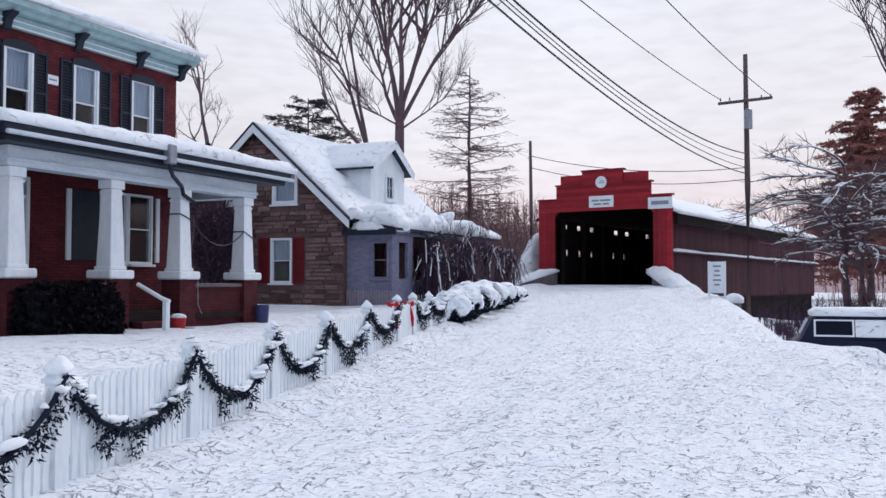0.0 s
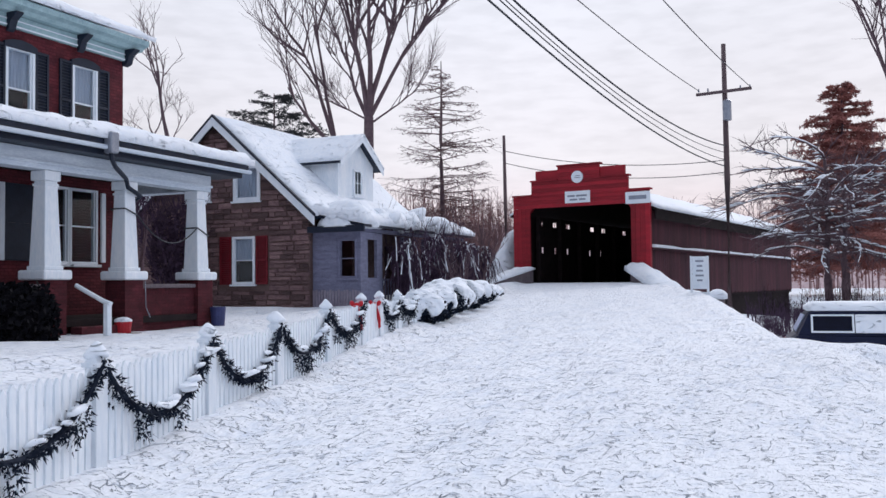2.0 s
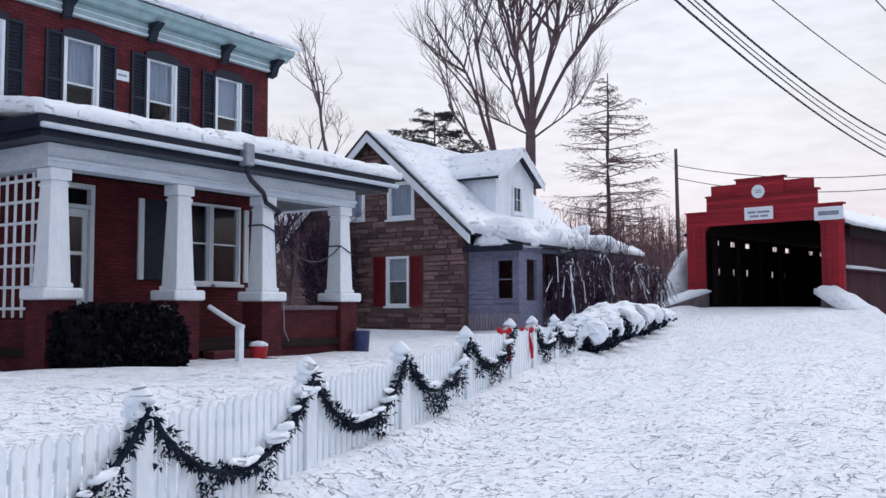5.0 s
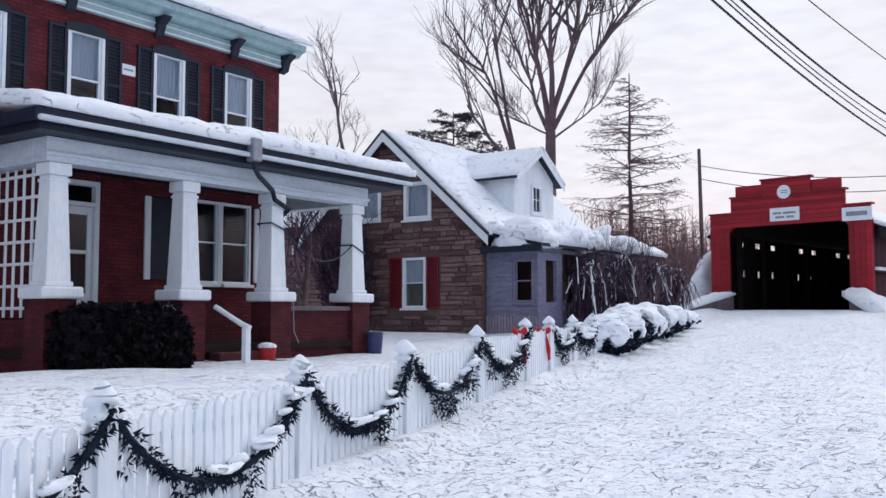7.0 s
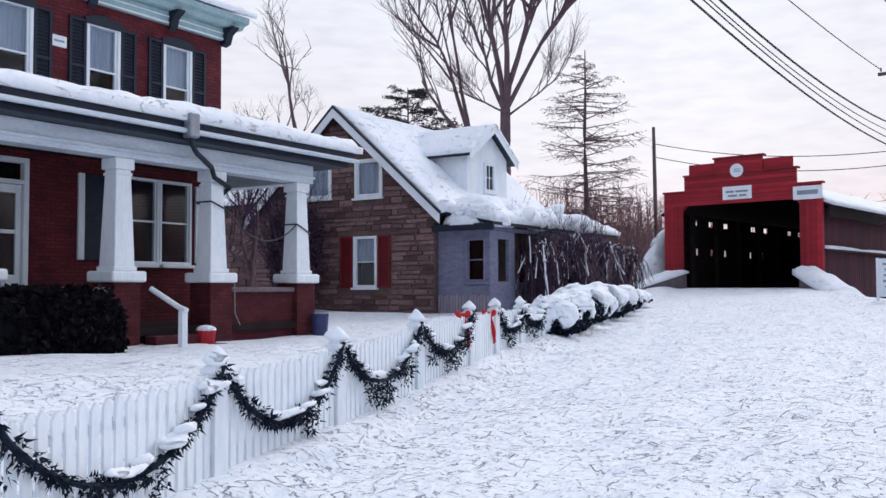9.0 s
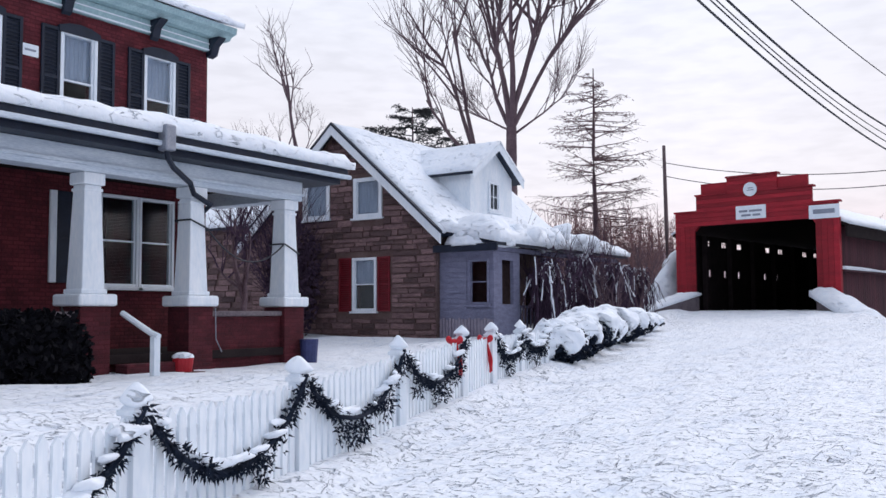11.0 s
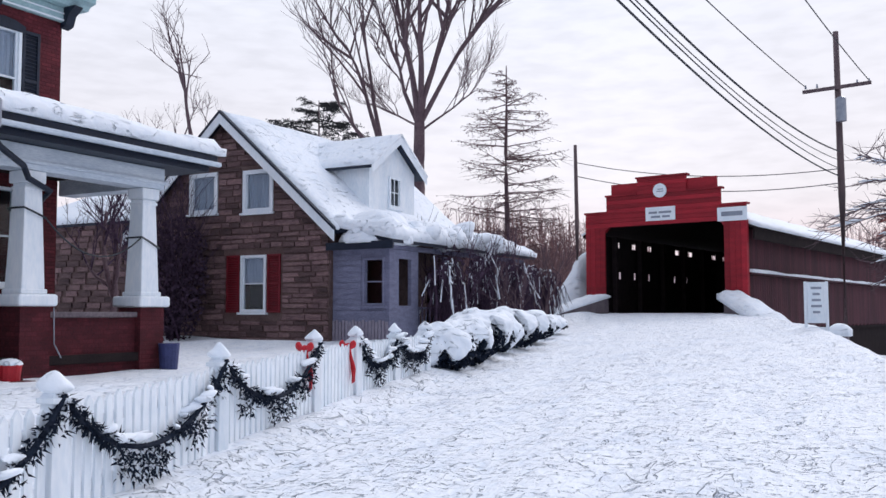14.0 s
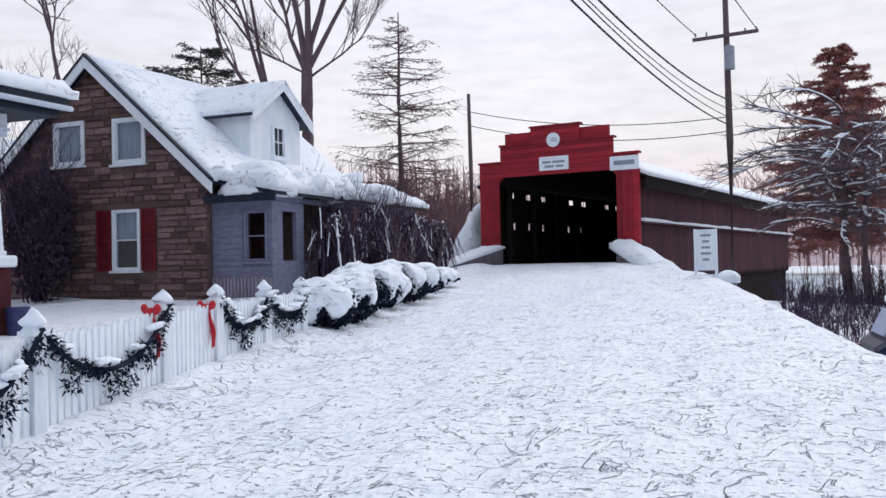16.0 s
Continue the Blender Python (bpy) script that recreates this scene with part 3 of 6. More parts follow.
for y0, y1, z0, z1 in ((17.04, 17.15, 2.2, 3.85), (17.65, 17.76, 2.2, 3.85), (17.15, 17.65, 3.7, 3.85), (17.15, 17.65, 2.95, 3.02)):
    box(bm, HX - 0.08, HX - 0.03, y0, y1, z0, z1, 0.006)
part("door_leaf", bm, WHITE, door)
boxed("pane", (HX - 0.06, HX - 0.054, 17.15, 17.65, 2.2, 4.2), GLASS, door, bevel=0).visible_shadow = False

# porch
PX, PY0, PY1 = -14.38, 15.53, 22.75
porch = thing("porch", (PX, 19, 0.9), "brick and white-columned front porch with snow on its flat roof", "porch")
# porch floor and ceiling carry the porch's shade in their near-black colour
boxed("porch_floor", (HX + 0.01, PX + 0.25, PY0 - 0.2, PY1 + 0.3, 1.10, 1.25), DARKWOOD, porch)
boxed("porch_foundation", (HX + 0.01, PX + 0.05, PY0, PY1 + 0.1, 0.3, 1.09), PORCH_BRICK, porch)
col_y = [PY0, 18.12, 20.30, 22.73]
for i, y in enumerate(col_y):
    hw = 0.28
    pier = boxed("pier", (PX - hw, PX + hw, y - hw, y + hw, 0.4, 2.04), PORCH_BRICK, porch, bevel=0.008)
    boxed("plinth", (PX - hw - 0.08, PX + hw + 0.08, y - hw - 0.08, y + hw + 0.08, 2.045, 2.24), WHITE, pier, "white stone pier cap with snow", bevel=0.04)
    bm = bmesh.new()
    lo, hi, z0, z1 = 0.215, 0.155, 2.245, 4.0
    vs = [bm.verts.new((PX + sx * (lo if k == 0 else hi), y + sy * (lo if k == 0 else hi), z0 if k == 0 else z1)) for k in (0, 1) for sx, sy in ((-1, -1), (1, -1), (1, 1), (-1, 1))]
    for f in ((3, 2, 1, 0), (4, 5, 6, 7), (0, 1, 5, 4), (1, 2, 6, 5), (2, 3, 7, 6), (3, 0, 4, 7)):
        bm.faces.new([vs[k] for k in f])
    bmesh.ops.bevel(bm, geom=list(bm.edges), offset=0.012, segments=1, affect="EDGES")
    col = part("column", bm, WHITE, porch, "white tapered square column")
    boxed("necking", (PX - 0.175, PX + 0.175, y - 0.175, y + 0.175, 3.90, 3.95), WHITE, col, bevel=0.008)
    boxed("base", (PX - 0.24, PX + 0.24, y - 0.24, y + 0.24, 2.242, 2.32), WHITE, col, bevel=0.015)
    boxed("capital", (PX - 0.20, PX + 0.20, y - 0.20, y + 0.20, 4.002, 4.20), WHITE, col, bevel=0.02)
bm = bmesh.new()
box(bm, PX - 0.2, PX + 0.2, PY0 - 0.25, PY1 + 0.3, 4.205, 4.60, 0.015)
box(bm, PX + 0.2, PX + 0.24, PY0 - 0.28, PY1 + 0.32, 4.30, 4.36, 0.008)
part("front_beam", bm, TRIM, porch)
for y0 in (PY0 - 0.25, PY1 - 0.08):
    boxed("end_beam", (HX + 0.01, PX - 0.202, y0, y0 + 0.38, 4.205, 4.60), TRIM, porch)
boxed("porch_ceiling", (HX + 0.01, PX - 0.21, PY0 + 0.14, PY1 - 0.09, 4.50, 4.56), DARKWOOD, porch, bevel=0)
bm = bmesh.new()
RE, RY0, RY1 = PX + 0.72, PY0 - 0.75, PY1 + 1.15
box(bm, HX + 0.01, RE - 0.12, RY0 + 0.12, RY1 - 0.12, 4.605, 4.72, 0.01)
box(bm, HX + 0.01, RE, RY0, RY1, 4.721, 4.93, 0.03)
part("porch_roof", bm, NAVY, porch, "dark-edged flat porch roof")
boxed("gutter", (RE + 0.002, RE + 0.10, RY0, RY1, 4.70, 4.79), TRIM, porch, bevel=0.03)
snow_sheet("roof_snow", ((RE + 0.10, RY0 - 0.06, 4.93), (RE + 0.10, RY1 + 0.1, 4.93), (HX + 0.05, RY1 + 0.1, 5.32), (HX + 0.05, RY0 - 0.06, 5.32)), 0.28, porch, 0.10, 60, 14)
# rainwater head and downpipe that runs in to a column, pale conduit on the pier
bm = bmesh.new()
box(bm, RE - 0.02, RE + 0.20, 18.94, 19.16, 4.62, 5.06, 0.03)
hopper = part("rainwater_head", bm, GALVANISED, porch, "grey metal rainwater head on the gutter")
bm = bmesh.new()
tube(bm, [Vector((RE + 0.08, 19.05, 4.66)), Vector((RE + 0.05, 19.10, 4.52)), Vector((RE - 0.10, 19.35, 4.40)), Vector((PX + 0.36, 19.95, 4.22)), Vector((PX + 0.28, 20.10, 4.05)), Vector((PX + 0.22, 20.55, 3.90)), Vector((PX - 0.05, 20.58, 3.75)), Vector((PX - 0.10, 20.56, 2.26))], [0.05] * 8, 8)
part("downpipe", bm, NAVY, hopper, "dark downpipe slanting in to the column")
bm = bmesh.new()
tube(bm, [Vector((PX + 0.30, 20.62, 2.02)), Vector((PX + 0.30, 20.64, 1.45)), Vector((PX + 0.30, 20.78, 1.22))], [0.011] * 3, 6)
part("conduit", bm, GALVANISED, porch)
# low brick walls between the piers, coping
boxed("parapet_wall", (PX - 0.16, PX + 0.16, 20.584, 22.446, 0.4, 1.86), PORCH_BRICK, porch, bevel=0.005)
boxed("coping", (PX - 0.22, PX + 0.22, 20.584, 22.446, 1.864, 1.96), CONCRETE, porch, "grey stone coping", bevel=0.02)
boxed("parapet_wall", (PX - 0.16, PX + 0.16, 15.814, 17.836, 0.4, 1.86), PORCH_BRICK, porch, bevel=0.005)
boxed("coping", (PX - 0.22, PX + 0.22, 15.814, 17.836, 1.864, 1.96), CONCRETE, porch, bevel=0.02)
boxed("parapet_wall", (HX + 0.02, PX - 0.284, PY0 - 0.16, PY0 + 0.16, 0.4, 1.7), PORCH_BRICK, porch, bevel=0.005)
boxed("parapet_wall", (HX + 0.02, PX - 0.284, PY1 - 0.16, PY1 + 0.16, 0.4, 1.7), PORCH_BRICK, porch, bevel=0.005)
# trellis on the porch's end
for x in np.arange(HX + 0.12, PX - 0.4, 0.26):
    boxed("trellis_bar", (x - 0.025, x + 0.025, PY0 - 0.03, PY0 + 0.0, 1.75, 4.19), WHITE, porch, bevel=0.004)
for z in np.arange(1.9, 4.1, 0.36):
    boxed("trellis_bar", (HX + 0.05, PX - 0.32, PY0 - 0.062, PY0 - 0.032, z - 0.025, z + 0.025), WHITE, porch, bevel=0.004)
# steps and handrail
for k in range(4):
    boxed("porch_step", (PX + 0.26 + 0.3 * k, PX + 0.56 + 0.3 * k, 18.52, 19.9, 0.3, 1.10 - 0.17 * k), PORCH_BRICK, porch, bevel=0.01)
rail = thing("handrail", (-13.4, 18.5, 0.6), "white stair handrail beside the porch steps", "railing")
bm = bmesh.new()
tube(bm, [Vector((-14.0, 18.55, 1.93)), Vector((-13.3, 18.55, 1.62)), Vector((-13.1, 18.55, 1.56))], [0.05] * 3, 8)
part("top_rail", bm, WHITE, rail)
boxed("newel_post", (-13.24, -13.13, 18.49, 18.61, 0.6, 1.56), WHITE, rail)

# dark cable slung round the far columns
cable = thing("cable", (PX, 21.4, 3.3), "thin dark cable looped round two porch columns", "cable")
for y, zc, zd in ((20.30, 3.60, 3.46), (22.73, 3.30, 3.12)):
    r_ = 0.205
    loop = [Vector((PX + r_ * sx, y + r_ * sy, zc + (zd - zc) * (sy + 1) / 2)) for sx, sy in ((-1, -1), (0, -1.02), (1, -1), (1.03, 0), (1, 1), (0, 1.02), (-1, 1), (-1.03, 0), (-1, -1))]
    bm = bmesh.new()
    tube(bm, loop, [0.017] * len(loop), 6)
    part("loop", bm, WIRE, cable)
bm = bmesh.new()
span = [Vector((PX + 0.2, 20.5, 3.46)).lerp(Vector((PX + 0.2, 22.52, 3.30)), i / 16) - Vector((0, 0, 1.9 * (i / 16) * (1 - i / 16))) for i in range(17)]
tube(bm, span, [0.014] * 17, 6)
part("slack_span", bm, WIRE, cable)

# hedge in front of the porch
def leaf_cloud(name, centre, radii, count, size, material, parent, seed, flat=0.0, boxy=2.0):
    """Many small leaf blades inside a rounded block."""
    rnd = random.Random(seed)
    vs, fs = [], []
    for _ in range(count):
        while True:
            p = Vector((rnd.uniform(-1, 1), rnd.uniform(-1, 1), rnd.uniform(-1, 1)))
            r = (abs(p.x) ** boxy + abs(p.y) ** boxy + abs(p.z) ** boxy) ** (1 / boxy)
            if 0.55 < r < 1 + 0.18 * noise.noise(p * 2.2 + Vector((seed, 0, 0))):
                break
        c = Vector(centre) + Vector((p.x * radii[0], p.y * radii[1], p.z * radii[2]))
        d = Vector((rnd.gauss(0, 1), rnd.gauss(0, 1), rnd.gauss(0, 1) * (1 - flat))).normalized() * size * rnd.uniform(0.6, 1.3)
        e = d.cross(Vector((rnd.gauss(0, 1), rnd.gauss(0, 1), rnd.gauss(0, 1)))).normalized() * size * 0.38
        i = len(vs)
        vs += [tuple(c - d * 0.5), tuple(c + e), tuple(c + d * 0.6), tuple(c - e)]
        fs.append((i, i + 1, i + 2, i + 3))
    return raw(name, vs, fs, material, parent)


hedge = thing("hedge", (-13.75, 17.0, 0.9), "dark clipped evergreen hedge in front of the porch", "hedge")
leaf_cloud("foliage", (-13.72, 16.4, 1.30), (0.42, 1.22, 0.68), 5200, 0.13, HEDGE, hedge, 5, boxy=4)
# solid near-black block added for the shade inside the foliage
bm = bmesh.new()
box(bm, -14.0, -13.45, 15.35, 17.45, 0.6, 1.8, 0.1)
part("hedge_shade_core", bm, HEDGE, hedge)

bin1 = thing("plastic_bin", (-14.0, 22.95, 0.9), "blue plastic bin beside the brick pier", "bin")
bm = bmesh.new()
bmesh.ops.create_cone(bm, cap_ends=True, segments=16, radius1=0.15, radius2=0.19, depth=0.55, matrix=pose(-13.9, 22.95, 1.12))
part("body", bm, BIN_BLUE, bin1)
bin2 = thing("plastic_tub", (-13.82, 19.66, 0.9), "red plastic tub topped with snow by the steps", "tub")
bm = bmesh.new()
bmesh.ops.create_cone(bm, cap_ends=True, segments=16, radius1=0.15, radius2=0.18, depth=0.26, matrix=pose(-13.82, 19.66, 1.04))
part("body", bm, BIN_RED, bin2)
bm = bmesh.new()
bmesh.ops.create_icosphere(bm, subdivisions=2, radius=0.19, matrix=Matrix.Translation((-13.82, 19.66, 1.18)) @ Matrix.Diagonal((1, 1, 0.45, 1)))
part("snow_cap", bm, SNOW, bin2, smooth=True)

# ---- the stone house ----
GY, GX0, GX1, GB, GE, GR, RX = 32.57, -25.2, -17.3, 0.4, 4.55, 8.05, -21.25
GYN = 41.0
stone_house = thing("stone_house", (RX, GY + 4, 0.9), "brown fieldstone cottage with snowy gable roof and dormer", "house")
bm = bmesh.new()
ghole = [(-20.60, -19.62, 1.98, 3.70), (-20.54, -19.40, 5.02, 6.32), (-22.76, -21.60, 5.08, 6.36)]
def rake(z):
    return (GR - z) / (GR - GE) * (GX1 - RX)
loops = [[(GX0, GB), (GX1, GB), (GX1, GE), (RX, GR), (GX0, GE)]] + [[(h[0], h[2]), (h[1], h[2]), (h[1], h[3]), (h[0], h[3])] for h in ghole]
edges = []
for lp in loops:
    ring = [bm.verts.new((x, GY, zz)) for x, zz in lp]
    edges += [bm.edges.new((p, q)) for p, q in zip(ring, ring[1:] + ring[:1])]
bmesh.ops.triangle_fill(bm, use_beauty=True, edges=edges)
ext = bmesh.ops.extrude_face_region(bm, geom=list(bm.faces))
bmesh.ops.translate(bm, vec=(0, 0.4, 0), verts=[g for g in ext["geom"] if isinstance(g, bmesh.types.BMVert)])
gable = part("gable_wall", bm, STONE_JOINT, stone_house)
bm = bmesh.new()
wall_with_holes(bm, "x", GX1 - 0.4, GX1, GY + 0.402, GYN, GB, GE, [(34.6, 35.6, 1.9, 3.6), (38.3, 39.3, 1.3, 3.5)])
box(bm, GX0, GX0 + 0.4, GY + 0.402, GYN, GB, GE)
box(bm, GX0 + 0.402, GX1 - 0.402, GYN - 0.4, GYN, GB, GE)
part("side_wall", bm, STONE_JOINT, stone_house)
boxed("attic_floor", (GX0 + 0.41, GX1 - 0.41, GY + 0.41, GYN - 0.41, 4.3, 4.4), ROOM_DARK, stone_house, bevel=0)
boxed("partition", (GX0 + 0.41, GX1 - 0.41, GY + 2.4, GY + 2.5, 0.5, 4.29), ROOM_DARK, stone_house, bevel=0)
sash_window(stone_house, "window", (-20.11, GY, 2.84), 1.0, 1.74, "-y", curtain="half", lights=(1, 2))
sash_window(stone_house, "attic_window", (-19.97, GY, 5.67), 1.18, 1.32, "-y", trim=0.13, curtain=True, lights=(1, 1))
sash_window(stone_house, "attic_window", (-22.18, GY, 5.72), 1.18, 1.30, "-y", trim=0.13, curtain=True, lights=(1, 1))
for s in (-1, 1):
    shutter(stone_house, (-20.11 + s * 0.80, GY, 2.84), 0.50, 1.76, "-y", MAROON)
# roof slabs and bargeboards
OV = 0.32
def roof_pt(x):
    return GR + 0.12 - abs(x - RX) * (GR - GE) / (GX1 - RX)
for s, xe in ((1, GX1 + 0.38), (-1, GX0 - 0.38)):
    bm = bmesh.new()
    prism(bm, [(RX, GR + 0.0), (xe, roof_pt(xe) - 0.12), (xe, roof_pt(xe)), (RX, GR + 0.12)], "y", GY - OV, GYN + OV)
    part("roof", bm, NAVY, stone_house)
    bm = bmesh.new()
    prism(bm, [(RX, GR - 0.22), (xe + s * 0.02, roof_pt(xe) - 0.34), (xe + s * 0.02, roof_pt(xe) - 0.02), (RX, GR + 0.10)], "y", GY - OV - 0.05, GY - OV - 0.003)
    part("bargeboard", bm, WHITE, stone_house, "white painted bargeboard")
    bm = bmesh.new()
    prism(bm, [(RX, GR + 0.10), (xe + s * 0.03, roof_pt(xe) - 0.02), (xe + s * 0.03, roof_pt(xe) + 0.07), (RX, GR + 0.20)], "y", GY - OV - 0.07, GY - OV + 0.06)
    part("roof_edge", bm, NAVY, stone_house)
    snow_sheet("roof_snow", ((xe + s * 0.05, GY - OV + 0.05, roof_pt(xe)), (xe + s * 0.05, GYN + OV, roof_pt(xe)), (RX, GYN + OV, GR + 0.14), (RX, GY - OV + 0.05, GR + 0.14)), 0.17, stone_house, 0.07, 30, 18)
# dormer towards the street
DX, DY, DW, DE, DP = -17.75, 36.75, 1.42, 6.72, 7.68
bm = bmesh.new()
prism(bm, [(DY - DW, 4.7), (DY + DW, 4.7), (DY + DW, DE), (DY, DP), (DY - DW, DE)], "x", DX - 3.2, DX)
part("dormer", bm, WHITE, stone_house, "white boarded dormer with a small window")
sash_window(stone_house, "dormer_window", (DX + 0.02, DY + 0.1, 5.95), 0.75, 1.05, "x", trim=0.09, curtain=False, lights=(2, 2), recess=0.02)
for s in (-1, 1):
    e = DY + s * (DW + 0.32)
    ez = DE - 0.20
    bm = bmesh.new()
    prism(bm, [(DY, DP + 0.02), (e, ez + 0.02), (e, ez + 0.12), (DY, DP + 0.14)], "x", DX - 3.3, DX + 0.3)
    part("dormer_roof", bm, NAVY, stone_house)
    bm = bmesh.new()
    prism(bm, [(DY, DP - 0.12), (e, ez - 0.12), (e, ez + 0.13), (DY, DP + 0.15)], "x", DX + 0.302, DX + 0.34)
    part("dormer_bargeboard", bm, WHITE, stone_house)
    snow_sheet("dormer_snow", ((DX + 0.36, e, ez + 0.12), (DX + 0.36, DY, DP + 0.15), (DX - 3.3, DY, DP + 0.15), (DX - 3.3, e, ez + 0.12)), 0.16, stone_house, 0.05, 10, 14)

# low stone wing behind, with a lean-to roof of snow
boxed("wing_wall", (GX0 - 9.0, GX0 - 0.01, 35.0, 35.4, 0.4, 5.3), STONE_JOINT, stone_house, bevel=0.02)
for z in np.arange(1.0, 5.2, 0.23):
    for k in range(11):
        w = 0.62 + 0.2 * noise.noise((k * 1.7, z * 3, 0))
        x0 = GX0 - 8.9 + k * 0.78 + 0.37 * (round(z * 100) * 7 % 5) / 2
        if x0 + w < GX0 - 0.05:
            boxed("stone", (x0, x0 + w, 34.94, 34.998, z, z + 0.19), STONE, stone_house, bevel=0)
bm = bmesh.new()
prism(bm, [(34.75, 5.25), (34.75, 5.36), (39.5, 7.3), (39.5, 7.1)], "x", GX0 - 9.3, GX0 - 0.4)
part("wing_roof", bm, NAVY, stone_house)
snow_sheet("roof_snow", ((GX0 - 9.3, 34.7, 5.36), (GX0 - 0.4, 34.7, 5.36), (GX0 - 0.4, 39.5, 7.3), (GX0 - 9.3, 39.5, 7.3)), 0.18, stone_house, 0.07, 20, 12)

# side porch of the stone house: a closed bay at its near end, open beyond
sp = thing("side_porch", (-16.2, 37, 1.0), "grey-blue side porch with snow-laden roof and posts", "porch")
SX, SY0, SY1 = -15.35, 32.75, 42.2
bm = bmesh.new()
wall_with_holes(bm, "y", SY0, SY0 + 0.12, GX1 + 0.01, SX, 0.5, 3.75, [(-16.22, -15.5, 2.15, 3.5)])
wall_with_holes(bm, "x", SX - 0.12, SX, SY0 + 0.122, SY0 + 1.6, 0.5, 3.75, [(SY0 + 0.5, SY0 + 1.2, 2.15, 3.5)])
bay = part("porch_bay", bm, PORCH_BLUE, sp, "enclosed grey-blue clapboard bay")
# dark panel added to stand for the shade inside the bay
boxed("bay_shade_panel", (GX1 + 0.02, GX1 + 0.06, SY0 + 0.13, SY0 + 1.6, 0.5, 3.7), ROOM_DARK, sp, bevel=0)
sash_window(sp, "bay_window", (-15.86, SY0, 2.83), 0.74, 1.37, "-y", trim=0.07, curtain=False, frame_mat=PORCH_BLUE, recess=0.05)
for z in np.arange(0.9, 3.7, 0.16):
    if 2.0 < z < 3.6:
        boxed("clapboard", (GX1 + 0.02, -16.30, SY0 - 0.018, SY0 - 0.002, z, z + 0.145), PORCH_BLUE, bay, bevel=0)
    else:
        boxed("clapboard", (GX1 + 0.02, SX, SY0 - 0.018, SY0 - 0.002, z, z + 0.145), PORCH_BLUE, bay, bevel=0)
for k in range(17):
    x0 = GX1 + 0.03 + k * 0.113
    boxed("skirt_board", (x0, x0 + 0.085, SY0 - 0.055, SY0 - 0.022, 0.55, 1.72 + 0.03 * math.sin(k * 2.3)), SKIRT, bay, bevel=0.006)
boxed("porch_floor", (GX1 + 0.01, SX, SY0 + 1.61, SY1, 1.15, 1.3), GREYWOOD, sp)
for y in (SY0 + 3.4, SY0 + 5.3, SY0 + 7.3, SY1 - 0.1):
    boxed("post", (SX - 0.17, SX - 0.03, y - 0.07, y + 0.07, 1.3, 3.7), PORCH_BLUE, sp)
for y in np.arange(SY0 + 1.8, SY1 - 0.2, 0.22):
    boxed("baluster", (SX - 0.12, SX - 0.08, y - 0.02, y + 0.02, 1.35, 2.05), PORCH_BLUE, sp, bevel=0)
boxed("balustrade_rail", (SX - 0.13, SX - 0.07, SY0 + 1.61, SY1 - 0.18, 2.052, 2.12), PORCH_BLUE, sp)
boxed("porch_beam", (SX - 0.18, SX - 0.02, SY0 + 0.13, SY1, 3.76, 3.9), PORCH_BLUE, sp)
bm = bmesh.new()
prism(bm, [(GX1 + 0.01, 4.35), (SX + 0.3, 3.90), (SX + 0.3, 4.0), (GX1 + 0.01, 4.47)], "y", SY0 - 0.3, SY1 + 0.2)
part("porch_roof", bm, NAVY, sp)
snow_sheet("roof_snow", ((SX + 0.36, SY0 - 0.36, 4.0), (SX + 0.36, SY1 + 0.26, 4.0), (GX1 + 0.02, SY1 + 0.26, 4.48), (GX1 + 0.02, SY0 - 0.36, 4.48)), 0.40, sp, 0.26, 60, 14)

# hipped near end of the porch roof with a dome of snow on it
boxed("end_fascia", (GX1 + 0.02, SX + 0.34, SY0 - 0.40, SY0 - 0.31, 3.74, 3.96), NAVY, sp)
boxed("end_soffit", (GX1 + 0.02, SX + 0.28, SY0 - 0.305, SY0 - 0.02, 3.78, 3.84), PORCH_BLUE, sp)
bm = bmesh.new()
bmesh.ops.create_icosphere(bm, subdivisions=4, radius=1.0)
for v in bm.verts:
    q = v.co.copy()
    v.co = Vector((-16.15 + 1.16 * q.x, SY0 + 0.62 + 1.12 * q.y, 3.93 + (1.02 if q.z > 0 else 0.05) * q.z))
    v.co += q * (0.16 * noise.noise(v.co * 1.3) + 0.05 * noise.noise(v.co * 4))
    if q.z < 0.05:
        v.co.z = max(v.co.z, 3.86)
part("snow_dome", bm, SNOW, sp, smooth=True)

# ---- the covered bridge ----
BA = -8.0
BM = pose(-13.2, 53.1, 0, 0, 0, BA)
bridge = thing("covered_bridge", (-13.2, 53.1, 1.9), "barn-red covered bridge with stepped portal and snowy roof", "bridge", rz=BA)
FL = 1.93
W, O, OT = 3.95, 2.92, 6.05
def bpart(name, dims, material, label="", bevel=0.01, parent=None):
    return boxed(name, dims, material, parent or bridge, label, bevel, BM)
# stepped portal: boards across the head, uprights at the sides
portal = bpart("portal_frame", (-2.6, 2.6, 0.06, 0.22, OT, 8.1), PORTAL_RED)
def head_half(z):
    return W if z < 6.72 else (2.82 if z < 7.50 else 1.22)
z = OT
while z < 8.2:
    zt = min(z + 0.20, 6.72 if z < 6.70 else (7.50 if z < 7.48 else 8.25))
    hw = head_half((z + zt) / 2)
    bpart("board", (-hw, hw, -0.04, 0.055, z + 0.004, zt - 0.004), PORTAL_RED, "", 0.006, portal)
    z = zt
